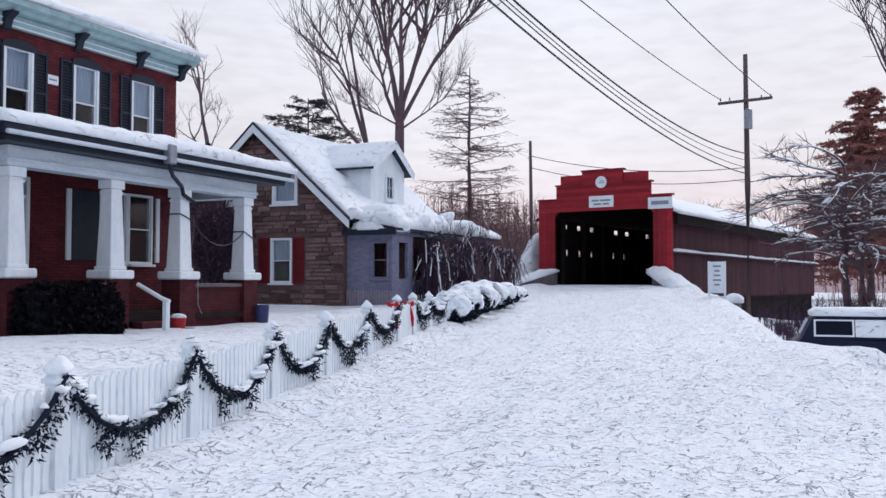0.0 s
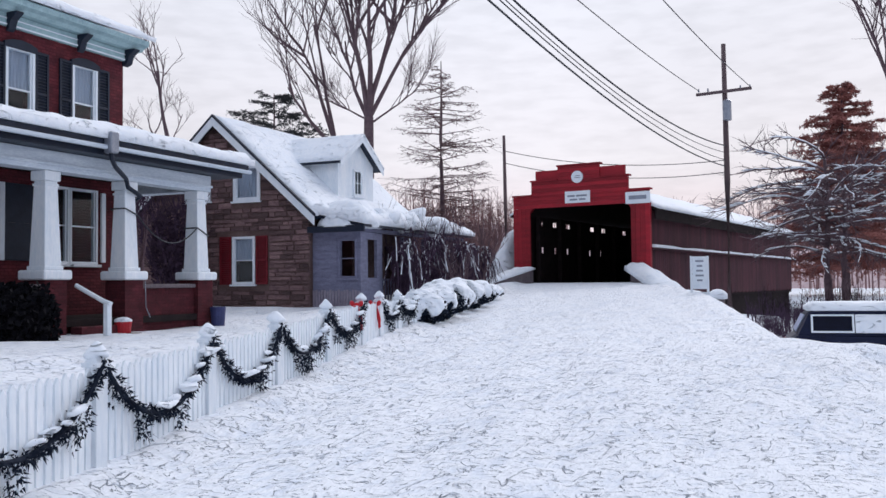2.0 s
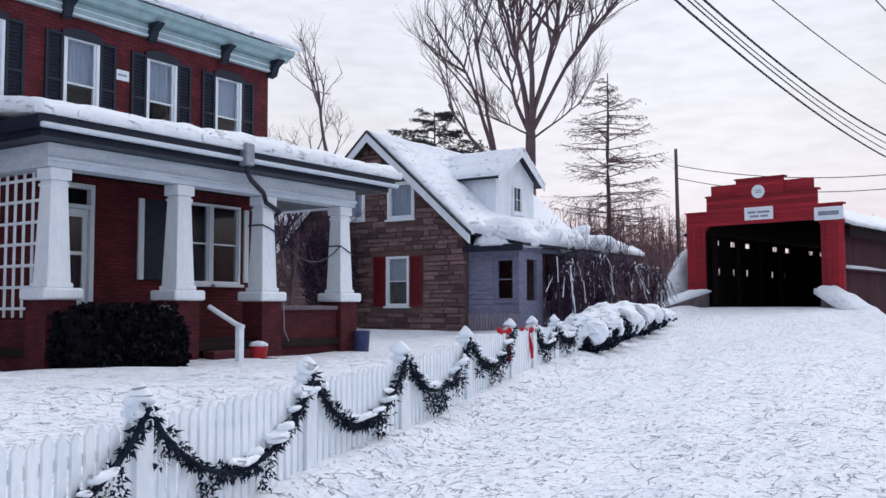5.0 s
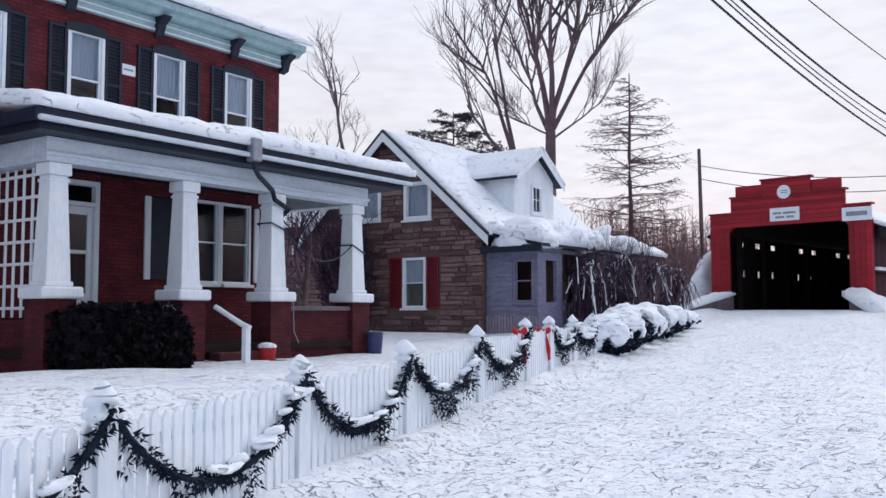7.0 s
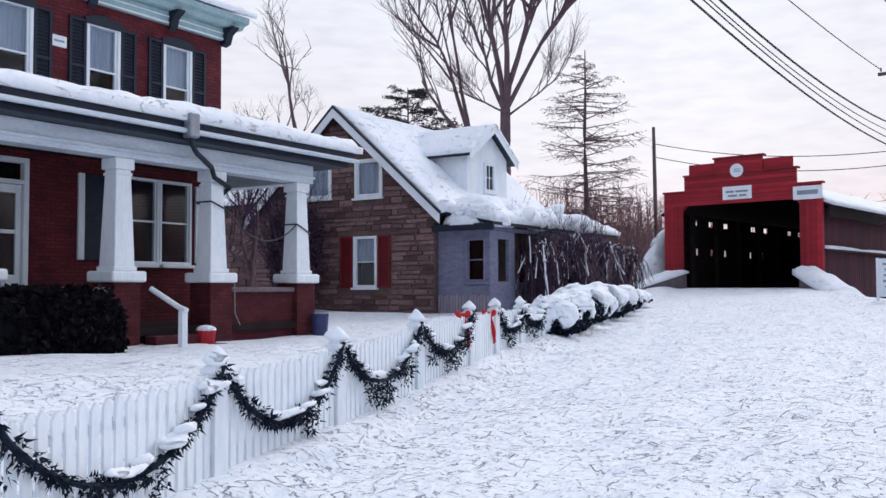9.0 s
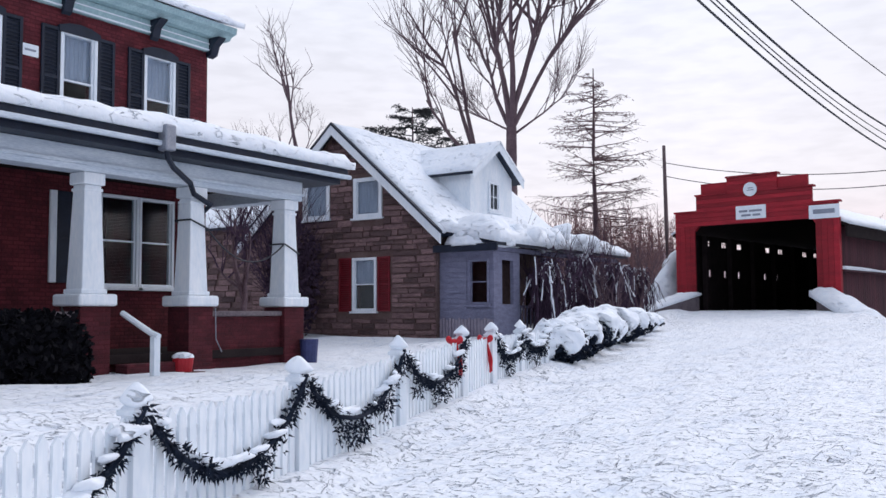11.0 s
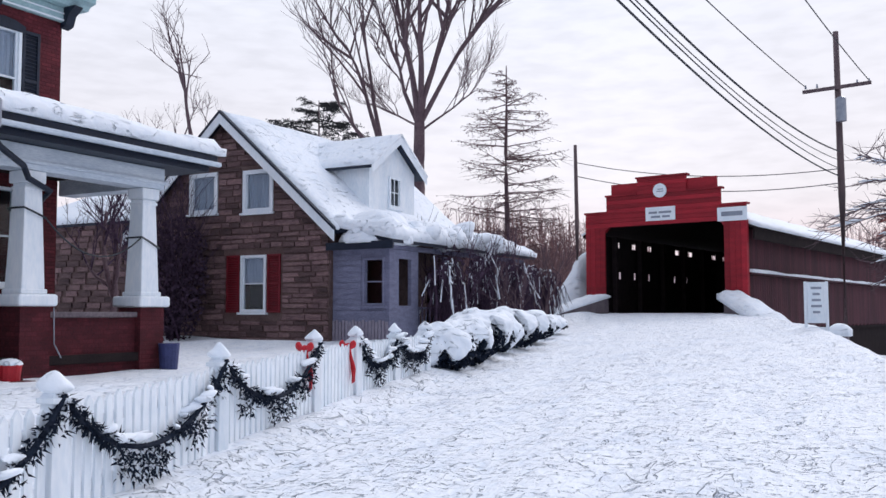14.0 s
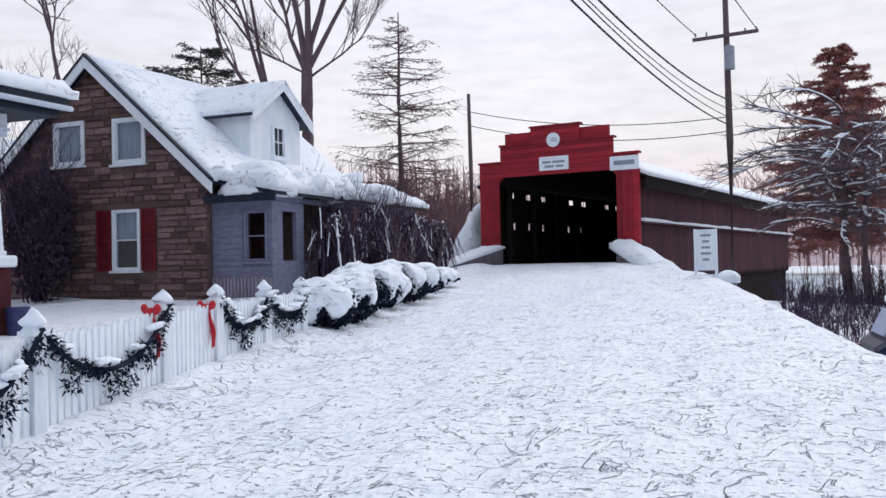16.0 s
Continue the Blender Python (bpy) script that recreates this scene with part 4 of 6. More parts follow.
for s in (-1, 1):
    for k in range(4):
        x0 = O + (W - O) * k / 4
        a, b = sorted((s * x0, s * (x0 + (W - O) / 4)))
        bpart("board", (a + 0.004, b - 0.004, -0.04, 0.055, 1.2, OT - 0.004), PORTAL_RED, "", 0.006, portal)
    a, b = sorted((s * (O + 0.08), s * W))
    bpart("portal_side", (a, b, 0.06, 0.22, 1.0, OT - 0.002), PORTAL_RED)
for hw, zt, x_in in ((W, 6.72, 2.82), (2.82, 7.50, 1.22), (1.22, 8.25, 0.0)):
    for s in (-1, 1):
        a, b = sorted((s * x_in, s * (hw + 0.06)))
        bpart("parapet_cap", (a, b, -0.09, 0.30, zt + 0.002, zt + 0.09), PORTAL_RED, "", 0.01, portal)
for s in (-1, 1):
    bm = bmesh.new()
    prism(bm, [(s * O, OT), (s * (O - 0.24), OT), (s * (O - 0.10), OT - 0.10), (s * O, OT - 0.24)], "y", -0.035, 0.2)
    bmesh.ops.transform(bm, matrix=BM, verts=bm.verts)
    part("corner_board", bm, PORTAL_RED, portal)
# signs on the portal
bm = bmesh.new()
bmesh.ops.create_cone(bm, cap_ends=True, segments=28, radius1=0.33, radius2=0.33, depth=0.05, matrix=BM @ pose(-0.05, -0.075, 7.62, 90))
rnd_sign = part("round_sign", bm, WHITE, bridge, "round white emblem with faded figures")
bm = bmesh.new()
box(bm, -0.16, 0.12, -0.106, -0.102, 7.66, 7.70, 0, BM)
box(bm, -0.20, 0.14, -0.106, -0.102, 7.56, 7.60, 0, BM)
part("lettering", bm, SIGN_GREY, rnd_sign)
plq = bpart("name_board", (-0.78, 0.68, -0.085, -0.045, 6.22, 6.86), WHITE, "white name board with a worn line of lettering")
for k, (a, b) in enumerate(((-0.62, -0.2), (-0.12, 0.5), (-0.5, -0.05), (0.05, 0.42))):
    zz = 6.60 if k < 2 else 6.40
    bpart("lettering", (a, b, -0.09, -0.086, zz - 0.05, zz + 0.05), SIGN_GREY, "", 0, plq)
wb = bpart("limit_sign", (2.66, 4.0, -0.10, -0.046, 6.0, 6.62), WHITE, "white framed sign board at the portal corner", 0.015)
bpart("lettering", (2.85, 3.8, -0.105, -0.101, 6.22, 6.42), SIGN_GREY, "", 0, wb)
# body: side walls with slots, floor, roof, far portal
L = 36.0
bm = bmesh.new()
slots = [(2.4 + 1.9 * k, 2.95 + 1.9 * k + 0.03 * k, 5.24, 5.55) for k in range(16)] + [(1.0 + 1.75 * k, 1.30 + 1.75 * k, 3.66, 4.02) for k in range(7)]
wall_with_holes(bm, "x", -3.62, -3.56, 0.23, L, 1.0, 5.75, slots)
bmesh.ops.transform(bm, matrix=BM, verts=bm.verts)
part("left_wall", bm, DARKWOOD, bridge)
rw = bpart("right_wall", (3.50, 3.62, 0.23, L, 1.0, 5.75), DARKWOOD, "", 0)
for k in range(110):
    y0 = 0.25 + k * 0.325
    bpart("siding_board", (3.625, 3.66, y0 + 0.006, y0 + 0.319, 3.86, 5.72), SIDING, "", 0, rw)
    bpart("siding_board", (3.625, 3.66, y0 + 0.006, y0 + 0.319, 1.15 + 0.05 * ((k * 7) % 3), 3.62), SIDING, "", 0, rw)
bpart("side_ledge", (3.62, 4.0, 0.3, L, 3.63, 3.72), SIDING, "projecting ledge board with snow along it")
lg = [BM @ Vector(p) for p in ((4.05, 0.3, 3.72), (4.05, L, 3.72), (3.66, L, 3.76), (3.66, 0.3, 3.76))]
snow_sheet("ledge_snow", lg, 0.13, bridge, 0.05, 70, 4)
# deck, posts and roof underside have the interior's shade in their colour
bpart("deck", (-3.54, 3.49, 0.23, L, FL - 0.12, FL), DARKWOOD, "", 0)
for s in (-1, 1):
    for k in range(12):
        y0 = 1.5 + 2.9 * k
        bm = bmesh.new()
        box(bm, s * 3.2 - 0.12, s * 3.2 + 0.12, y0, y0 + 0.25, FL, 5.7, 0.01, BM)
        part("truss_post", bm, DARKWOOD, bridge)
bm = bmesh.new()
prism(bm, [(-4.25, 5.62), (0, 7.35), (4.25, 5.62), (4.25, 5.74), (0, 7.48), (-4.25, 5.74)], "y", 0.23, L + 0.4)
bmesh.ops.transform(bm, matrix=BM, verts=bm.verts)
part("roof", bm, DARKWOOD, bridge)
for s in (-1, 1):
    q = [BM @ Vector(p) for p in ((s * 4.32, 0.24, 5.72), (s * 4.32, L + 0.5, 5.72), (0, L + 0.5, 7.46), (0, 0.24, 7.46))]
    snow_sheet("roof_snow", q, 0.20, bridge, 0.06, 60, 12)
# tall dark sheets added for the shade in the space under the deck
for s in (-1, 1):
    a, b = sorted((s * 3.25, s * 3.42))
    bpart("under_deck_shade", (a, b, 4.1, L, -1.2, FL - 0.13), DARKWOOD, "", 0.02)
# dark strip added for the shadow band under the eave
bpart("eave_shadow_strip", (4.12, 4.2, 0.24, L + 0.3, 5.18, 5.64), DARKWOOD, "", 0)
# abutments and wing walls
ab = thing("abutment", (-13.2, 53.6, 0.5), "stone bridge abutment under the portal", "abutment", rz=BA)
boxed("stonework", (-4.3, 4.2, 0.3, 4.0, -1.8, FL - 0.125), CONCRETE, ab, bevel=0.05, m=BM)
ab2 = thing("abutment", (-8.5, 86, 0.5), "stone bridge abutment on the far bank", "abutment", rz=BA)
boxed("stonework", (-4.3, 3.2, 32.5, 37.0, -1.8, FL - 0.125), STONE_JOINT, ab2, bevel=0.05, m=BM)
def wing(name, a, b, h0, h1, base, load, width):
    t = thing(name, (a[0], a[1], base), "stone wing wall under a rounded load of snow", "wall")
    pa, pb = Vector((*a, 0)), Vector((*b, 0))
    d = (pb - pa).normalized()
    nrm = Vector((-d.y, d.x, 0))
    bm = bmesh.new()
    vs = []
    for p, h in ((pa, h0), (pb, h1)):
        for s, zz in ((-0.28, base), (0.28, base), (0.28, h), (-0.28, h)):
            vs.append(bm.verts.new(p + nrm * s + Vector((0, 0, zz))))
    for f in ((0, 1, 2, 3), (7, 6, 5, 4), (0, 4, 5, 1), (1, 5, 6, 2), (2, 6, 7, 3), (3, 7, 4, 0)):
        bm.faces.new([vs[k] for k in f])
    bmesh.ops.bevel(bm, geom=list(bm.edges), offset=0.04, segments=2, affect="EDGES")
    part("stonework", bm, CONCRETE, t)
    c = [pa + nrm * width + Vector((0, 0, h0)), pb + nrm * width + Vector((0, 0, h1)), pb - nrm * width + Vector((0, 0, h1)), pa - nrm * width + Vector((0, 0, h0))]
    snow_sheet("snow_cap", c, load, t, 0.12, 20, 10)
    return t
wing("wing_wall", (-10.05, 52.3), (-6.75, 47.0), 2.55, 0.95, -1.0, 0.46, 0.60)
wing("wing_wall", (-15.95, 52.7), (-16.7, 46.4), 2.68, 1.72, 0.5, 0.22, 0.40)

# ---- fence along the road ----
posts = [(-4.33, 5.9), (-4.95, 8.2), (-5.55, 10.43), (-6.17, 12.68), (-6.70, 14.77), (-7.27, 16.97), (-7.88, 19.2), (-8.24, 20.57), (-8.66, 22.2), (-9.05, 23.8)]
tops = [1.22, 1.26, 1.30, 1.36, 1.42, 1.54, 1.62, 1.64, 1.66, 1.68]
fence = thing("picket_fence", (-6.7, 14.8, 0.5), "white wooden picket fence standing in deep snow", "fence")
bm = bmesh.new()
box(bm, -0.065, 0.065, -0.065, 0.065, -0.95, -0.09, 0.006)
box(bm, -0.085, 0.085, -0.085, 0.085, -0.09, -0.05, 0.006)
tip = [bm.verts.new(p) for p in ((-0.07, -0.07, -0.05), (0.07, -0.07, -0.05), (0.07, 0.07, -0.05), (-0.07, 0.07, -0.05), (0, 0, 0.06))]
for f in ((0, 1, 4), (1, 2, 4), (2, 3, 4), (3, 0, 4)):
    bm.faces.new([tip[k] for k in f])
post_me = bpy.data.meshes.new("fence_post")
bmesh.ops.recalc_face_normals(bm, faces=bm.faces)
bm.to_mesh(post_me)
bm.free()
post_me.materials.append(WHITE)
cap_me = []
for k in range(3):
    bm = bmesh.new()
    bmesh.ops.create_icosphere(bm, subdivisions=3, radius=0.105)
    for v in bm.verts:
        up_part = max(0.0, v.co.z) / 0.105
        v.co.x *= 1 - 0.55 * up_part
        v.co.y *= 1 - 0.55 * up_part
        v.co.z = v.co.z * (1.0 if v.co.z > 0 else 0.5)
        v.co += Vector((1, 1, 0.6)) * 0.035 * noise.noise(v.co * 8 + Vector((k * 5, 0, 0)))
    me = bpy.data.meshes.new("snow_cap")
    bm.to_mesh(me)
    bm.free()
    me.materials.append(SNOW)
    me.shade_smooth()
    cap_me.append(me)


def child(name, me, parent, m):
    ob = new(name, me)
    ob.parent = parent
    ob.matrix_parent_inverse = parent.matrix_world.inverted()
    ob.matrix_basis = m
    return ob


bpy.context.view_layer.update()
for k, (p, zt) in enumerate(zip(posts, tops)):
    post = child("fence_post", post_me, fence, pose(p[0], p[1], zt))
    cp = new("snow_cap", cap_me[k % 3])
    cp.parent = post
    cp.matrix_basis = pose(0, 0, 0.02, 0, 0, 40 * k)
picket_me = bpy.data.meshes.new("picket")
bm = bmesh.new()
prism(bm, [(-0.038, -1.0), (0.038, -1.0), (0.038, -0.05), (0, 0.0), (-0.038, -0.05)], "y", -0.011, 0.011)
bmesh.ops.recalc_face_normals(bm, faces=bm.faces)
bm.to_mesh(picket_me)
bm.free()
picket_me.materials.append(WHITE)
gate = thing("picket_gate", (-8.06, 19.88, 0.7), "white picket gate between two ribboned posts", "gate")
bpy.context.view_layer.update()
for i, ((ax, ay), (bx, by)) in enumerate(zip(posts, posts[1:])):
    a, b = Vector((ax, ay, tops[i])), Vector((bx, by, tops[i + 1]))
    is_gate = i == 6
    d = b - a
    ang = math.degrees(math.atan2(d.y, d.x))
    ln = math.hypot(d.x, d.y)
    bm = bmesh.new()
    for dz in (-0.28, -0.72):
        box(bm, 0.07, ln - 0.07, 0.013, 0.05, dz - 0.035, dz + 0.035, 0.004)
    sl = math.atan2(d.z, ln)
    bmesh.ops.transform(bm, matrix=pose(a.x, a.y, a.z, 0, 0, ang) @ Matrix.Rotation(-sl, 4, "Y"), verts=bm.verts)
    rails = part("gate_frame" if is_gate else "panel", bm, WHITE, gate if is_gate else fence)
    k = int((ln - 0.16) / 0.112)
    for j in range(k):
        t = (j + 0.5) / k
        p = a + d * (0.07 / ln + t * (1 - 0.14 / ln))
        child("picket", picket_me, rails, pose(p.x, p.y, p.z - 0.10 + 0.014 * math.sin(j * 2.1 + i), 0, 0.8 * math.sin(j * 5.3 + i), ang))


# ---- garlands and bows on the fence ----
def garland(a, b, sag, seed, snow=0.5):
    """An evergreen swag between two post heads, with needles, tufts that hang down and snow lying on it."""
    rnd = random.Random(seed)
    t = thing("garland", tuple((a + b) / 2 - Vector((0, 0, sag))), "dark evergreen garland swagged along the pickets, snow on it", "garland", "garlands on the fence")
    face = (b - a).cross(Vector((0, 0, 1))).normalized()
    off = face * 0.07
    def at(s):
        k = 1 - (2 * s - 1) ** 2
        return a.lerp(b, s) + off + Vector((0, 0, -sag * k ** 0.85 - 0.02))
    bm = bmesh.new()
    pts = [at(i / 16) for i in range(17)]
    tube(bm, pts, [0.022] * 17, 6)
    part("stem", bm, GARLAND, t)
    vs, fs = [], []
    for k in range(1150):
        s = rnd.random()
        c = at(s)
        thick = 0.046 + 0.026 * (1 - (2 * s - 1) ** 2) + 0.05 * noise.noise((s * 6, seed, 0))
        down = 0.0
        if noise.noise((s * 7 + seed * 3.1, 0.5, seed)) > 0.12:
            down = -rnd.random() * 0.24
        q = Vector((rnd.gauss(0, 1), rnd.gauss(0, 1), rnd.gauss(0, 1))).normalized()
        c = c + q * thick * rnd.random() ** 0.5 + Vector((0, 0, down))
        d = (q + Vector((0, 0, -0.5))).normalized() * rnd.uniform(0.03, 0.07)
        e = d.cross(Vector((rnd.gauss(0, 1), rnd.gauss(0, 1), rnd.gauss(0, 1)))).normalized() * 0.012
        i = len(vs)
        vs += [tuple(c - e), tuple(c + e), tuple(c + d)]
        fs.append((i, i + 1, i + 2))
    raw("needles", vs, fs, GARLAND, t)
    bm = bmesh.new()
    for k in range(int(20 * snow)):
        s = rnd.uniform(0.03, 0.97)
        c = at(s) + Vector((0, 0, 0.07)) + face * rnd.uniform(-0.03, 0.05)
        r = rnd.uniform(0.03, 0.06)
        bmesh.ops.create_icosphere(bm, subdivisions=2, radius=1.0, matrix=Matrix.Translation(c) @ Matrix.Rotation(math.atan2(b.y - a.y, b.x - a.x), 4, 'Z') @ Matrix.Diagonal((r * 2.3, r * 1.1, r * 0.65, 1)))
    for v in bm.verts:
        v.co += Vector((0.05, 0.05, 0.04)) * noise.noise(v.co * 9)
    if bm.verts:
        tagged(part("lying_snow", bm, SNOW, t, smooth=True), kind="stuff")
    else:
        bm.free()
    return t


for i, sag in enumerate((0.56, 0.58, 0.60, 0.58, 0.52, 0.46, None, 0.40, 0.36)):
    if sag is None:
        continue
    a, b = Vector((*posts[i], tops[i] - 0.02)), Vector((*posts[i + 1], tops[i + 1] - 0.02))
    garland(a, b, sag, 11 + i, 0.6 if i < 6 else 1.5)


def bow(at):
    t = thing("ribbon_bow", tuple(at), "large red ribbon bow with hanging tails on a gate post", "bow", "bows on the gate posts")
    m = Matrix.Translation(at) @ Matrix.Rotation(radians(-20), 4, "Z")
    def strip(name, pts, w):
        bm = bmesh.new()
        k = len(pts)
        rows = []
        for i, p in enumerate(pts):
            p = Vector(p)
            d = Vector(pts[min(i + 1, k - 1)]) - Vector(pts[max(i - 1, 0)])
            side = Vector((d.z, 0, -d.x)).normalized() * w * (0.6 + 0.4 * math.sin(math.pi * min(1, i / (k - 1) + 0.2)))
            rows.append([bm.verts.new(m @ (p + side)), bm.verts.new(m @ (p - side))])
        for r, q in zip(rows, rows[1:]):
            bm.faces.new((r[0], r[1], q[1], q[0]))
        ext = bmesh.ops.extrude_face_region(bm, geom=list(bm.faces))
        bmesh.ops.translate(bm, vec=m.to_3x3() @ Vector((0, 0.012, 0)), verts=[g for g in ext["geom"] if isinstance(g, bmesh.types.BMVert)])
        part(name, bm, BOW_RED, t)
    for s in (-1, 1):
        bm = bmesh.new()
        bmesh.ops.create_icosphere(bm, subdivisions=3, radius=1.0)
        for v in bm.verts:
            k = 0.35 + 0.65 * (v.co.x + 1) / 2
            v.co = Vector((v.co.x * 0.085, v.co.y * 0.035 * k, v.co.z * 0.065 * k + 0.008 * noise.noise(v.co * 3)))
        bmesh.ops.transform(bm, matrix=m @ pose(s * 0.095, -0.14, 0.02, 0, -28 if s > 0 else 208), verts=bm.verts)
        part("loop", bm, BOW_RED, t, smooth=True)
        strip("tail", [(s * 0.10 * q + 0.05 * q + 0.02 * math.sin(6 * q), -0.14 - 0.025 * math.sin(7 * q), -(0.36 + 0.08 * s) * q) for q in np.linspace(0, 1, 12)], 0.055)
    bm = bmesh.new()
    bmesh.ops.create_icosphere(bm, subdivisions=2, radius=0.05, matrix=m @ pose(0, -0.14, 0.0))
    part("knot", bm, BOW_RED, t, smooth=True)


bow(Vector((-7.82, 19.14, 1.52)))
bow(Vector((-8.18, 20.51, 1.50)))


# ---- snow-laden shrubs past the gate ----
def laden_shrub(at, r, h, seed, bare, name="shrub", label="low evergreen shrub bowed under a load of snow"):
    """Dark boughs below, a hood of snow over the top and back, lobes of it hanging down the street side; bare: how far the hood leaves the front open."""
    rnd = random.Random(seed)
    t = thing(name, at, label, "shrub", "shrubs along the road")
    x, y, z = at
    leaf_cloud("foliage", (x + 0.05, y, z + h * 0.42), (r * 0.86, r * 0.92, h * 0.46), 2600, 0.09, GARLAND, t, seed)
    bm = bmesh.new()
    bmesh.ops.create_icosphere(bm, subdivisions=5, radius=1.0)
    for v in bm.verts:
        c = v.co.copy()
        p = Vector((c.x * r * 1.02, c.y * r * 1.08, c.z * h * 0.56))
        q = p * 2.1 + Vector((seed * 3.3, 0, 0))
        p += c * (0.13 * noise.noise(q) + 0.05 * noise.noise(q * 3.1))
        # hem of the hood: high over the open front, down to the ground at the back
        front = step((c.x * 0.9 - c.y * 0.35 + 0.35) / 0.9)
        lobe = 0.5 + 0.5 * math.sin(math.atan2(c.y, c.x) * 7 + seed)
        hem = h * (front * bare * (0.25 + 0.75 * lobe) - 0.10)
        zz = p.z + h * 0.52
        if zz < hem:
            p.x *= 0.72
            p.y *= 0.72
            zz = hem + 0.25 * (zz - hem)
        v.co = Vector((x + p.x - 0.05, y + p.y, z + zz))
    part("lying_snow", bm, SNOW, t, smooth=True)


for k, (x, y, r, h, bare) in enumerate(((-9.15, 24.7, 0.52, 0.74, 0.55), (-9.45, 25.9, 0.58, 0.78, 0.70), (-9.78, 27.2, 0.70, 0.82, 1.05), (-10.25, 28.8, 0.66, 0.80, 0.60), (-10.62, 30.4, 0.80, 0.84, 1.10),
                                        (-11.05, 32.2, 0.80, 0.76, 1.0), (-11.6, 34.2, 0.78, 0.58, 0.35), (-12.1, 36.1, 0.78, 0.42, 0.20))):
    laden_shrub((x, y, ground(x, y) - 0.05), r, h, 40 + k, bare)


# ---- trees ----
class Wood:
    def __init__(self):
        self.v, self.f = [], []

    def limb(self, pts, radii, sides):
        rings = []
        for i, p in enumerate(pts):
            d = pts[min(i + 1, len(pts) - 1)] - pts[max(i - 1, 0)]
            q = d.to_track_quat("Z", "Y")
            base = len(self.v)
            for k in range(sides):
                a = 6.2832 * k / sides
                self.v.append(tuple(p + q @ Vector((math.cos(a) * radii[i], math.sin(a) * radii[i], 0))))
            rings.append(base)
        for a, b in zip(rings, rings[1:]):
            for k in range(sides):
                self.f.append((a + k, a + (k + 1) % sides, b + (k + 1) % sides, b + k))


def grow(wood, twigs, rnd, p, d, length, radius, level, top, droop=0.0, spread=0.75, kids=(3, 5)):
    n = 5 if level < 2 else 4
    pts, q, dd = [p], p.copy(), d.copy()
    for i in range(n):
        dd = (dd + Vector((rnd.gauss(0, 0.10), rnd.gauss(0, 0.10), rnd.gauss(0, 0.06) + 0.05 - droop * 0.1))).normalized()
        q = q + dd * length / n
        pts.append(q.copy())
    radii = [radius * (1 - 0.62 * i / n) for i in range(n + 1)]
    (wood if level < 2 else twigs).limb(pts, radii, 8 if level == 0 else (6 if level == 1 else (4 if level == 2 else 3)))
    if level >= top:
        return
    for k in range(rnd.randint(*kids) + (1 if level > 0 else 0)):
        s = rnd.uniform(0.35, 1.0) if level else rnd.uniform(0.55, 1.0)
        i = min(n - 1, int(s * n))
        base = pts[i].lerp(pts[i + 1], s * n - i)
        side = Vector((rnd.gauss(0, 1), rnd.gauss(0, 1), rnd.gauss(0, 0.4))).normalized()
        nd = (dd * rnd.uniform(0.7, 1.1) + side * spread * rnd.uniform(0.6, 1.2) + Vector((0, 0, 0.22 - droop))).normalized()
        grow(wood, twigs, rnd, base, nd, length * rnd.uniform(0.5, 0.72), max(0.008, radius * rnd.uniform(0.38, 0.58)), level + 1, top, droop, spread, kids)


def bare_tree(at, height, radius, seed, label, forks, top=4, spread=0.75, kids=(3, 5), twig_mat=None):
    """A leafless tree: a trunk that forks into the given limbs (direction x, y, z and length), each branching on to twigs."""
    rnd = random.Random(seed)
    t = thing("bare_tree", at, label, "tree")
    wood, twigs = Wood(), Wood()
    p0 = Vector(at) - Vector((0, 0, 0.3))
    fork = Vector(at) + Vector((rnd.gauss(0, 0.15), rnd.gauss(0, 0.15), height))
    pts = [p0.lerp(fork, i / 6) + Vector((rnd.gauss(0, 0.03), rnd.gauss(0, 0.03), 0)) * (0 < i < 6) for i in range(7)]
    wood.limb(pts, [radius * (1.25 if i == 0 else 1.05 - 0.04 * i) for i in range(7)], 10)
    for fx, fy, fz, ln, fr in forks:
        grow(wood, twigs, rnd, fork - Vector((0, 0, rnd.uniform(0.0, 0.5))), Vector((fx, fy, fz)).normalized(), ln, radius * fr, 1, top, 0.0, spread, kids)
    raw("trunk", wood.v, wood.f, BARK, t, smooth=True)
    ob = raw("crown", twigs.v, twigs.f, twig_mat or BARK, t)
    ob["label"] = "fine leafless branches and twigs"
    return t


bare_tree((-22.8, 47.0, 1.8), 8.9, 0.31, 3, "tall bare tree with steep forking limbs behind the cottage",
          ((-0.22, 0.1, 1, 7.0, 0.60), (0.0, -0.1, 1, 7.5, 0.55), (0.22, 0.1, 1, 7.0, 0.55), (0.50, 0.0, 1, 7.0, 0.45), (-0.45, 0.0, 1, 5.5, 0.4), (0.95, 0.1, 0.5, 3.2, 0.2), (-0.9, 0.1, 0.5, 3.0, 0.2)), 4, spread=0.62, kids=(4, 6))
bare_tree((-25.2, 47.5, 1.8), 7.6, 0.20, 8, "slender bare tree leaning away behind the cottage",
          ((-0.5, 0.1, 1, 7.0, 0.7), (-0.8, 0.0, 0.8, 6.0, 0.6), (-0.3, 0.0, 1, 7.0, 0.6)), 4, spread=0.6, kids=(2, 4))
bare_tree((-30.6, 41.0, 1.2), 8.0, 0.14, 26, "small bare tree with arching limbs between the houses",
          ((-0.50, 0.0, 1, 4.0, 0.85), (-0.95, 0.1, 0.55, 2.8, 0.5), (-0.9, -0.1, 0.2, 2.2, 0.4), (0.45, 0, 0.8, 1.9, 0.3)), 4, spread=0.85, kids=(2, 4))
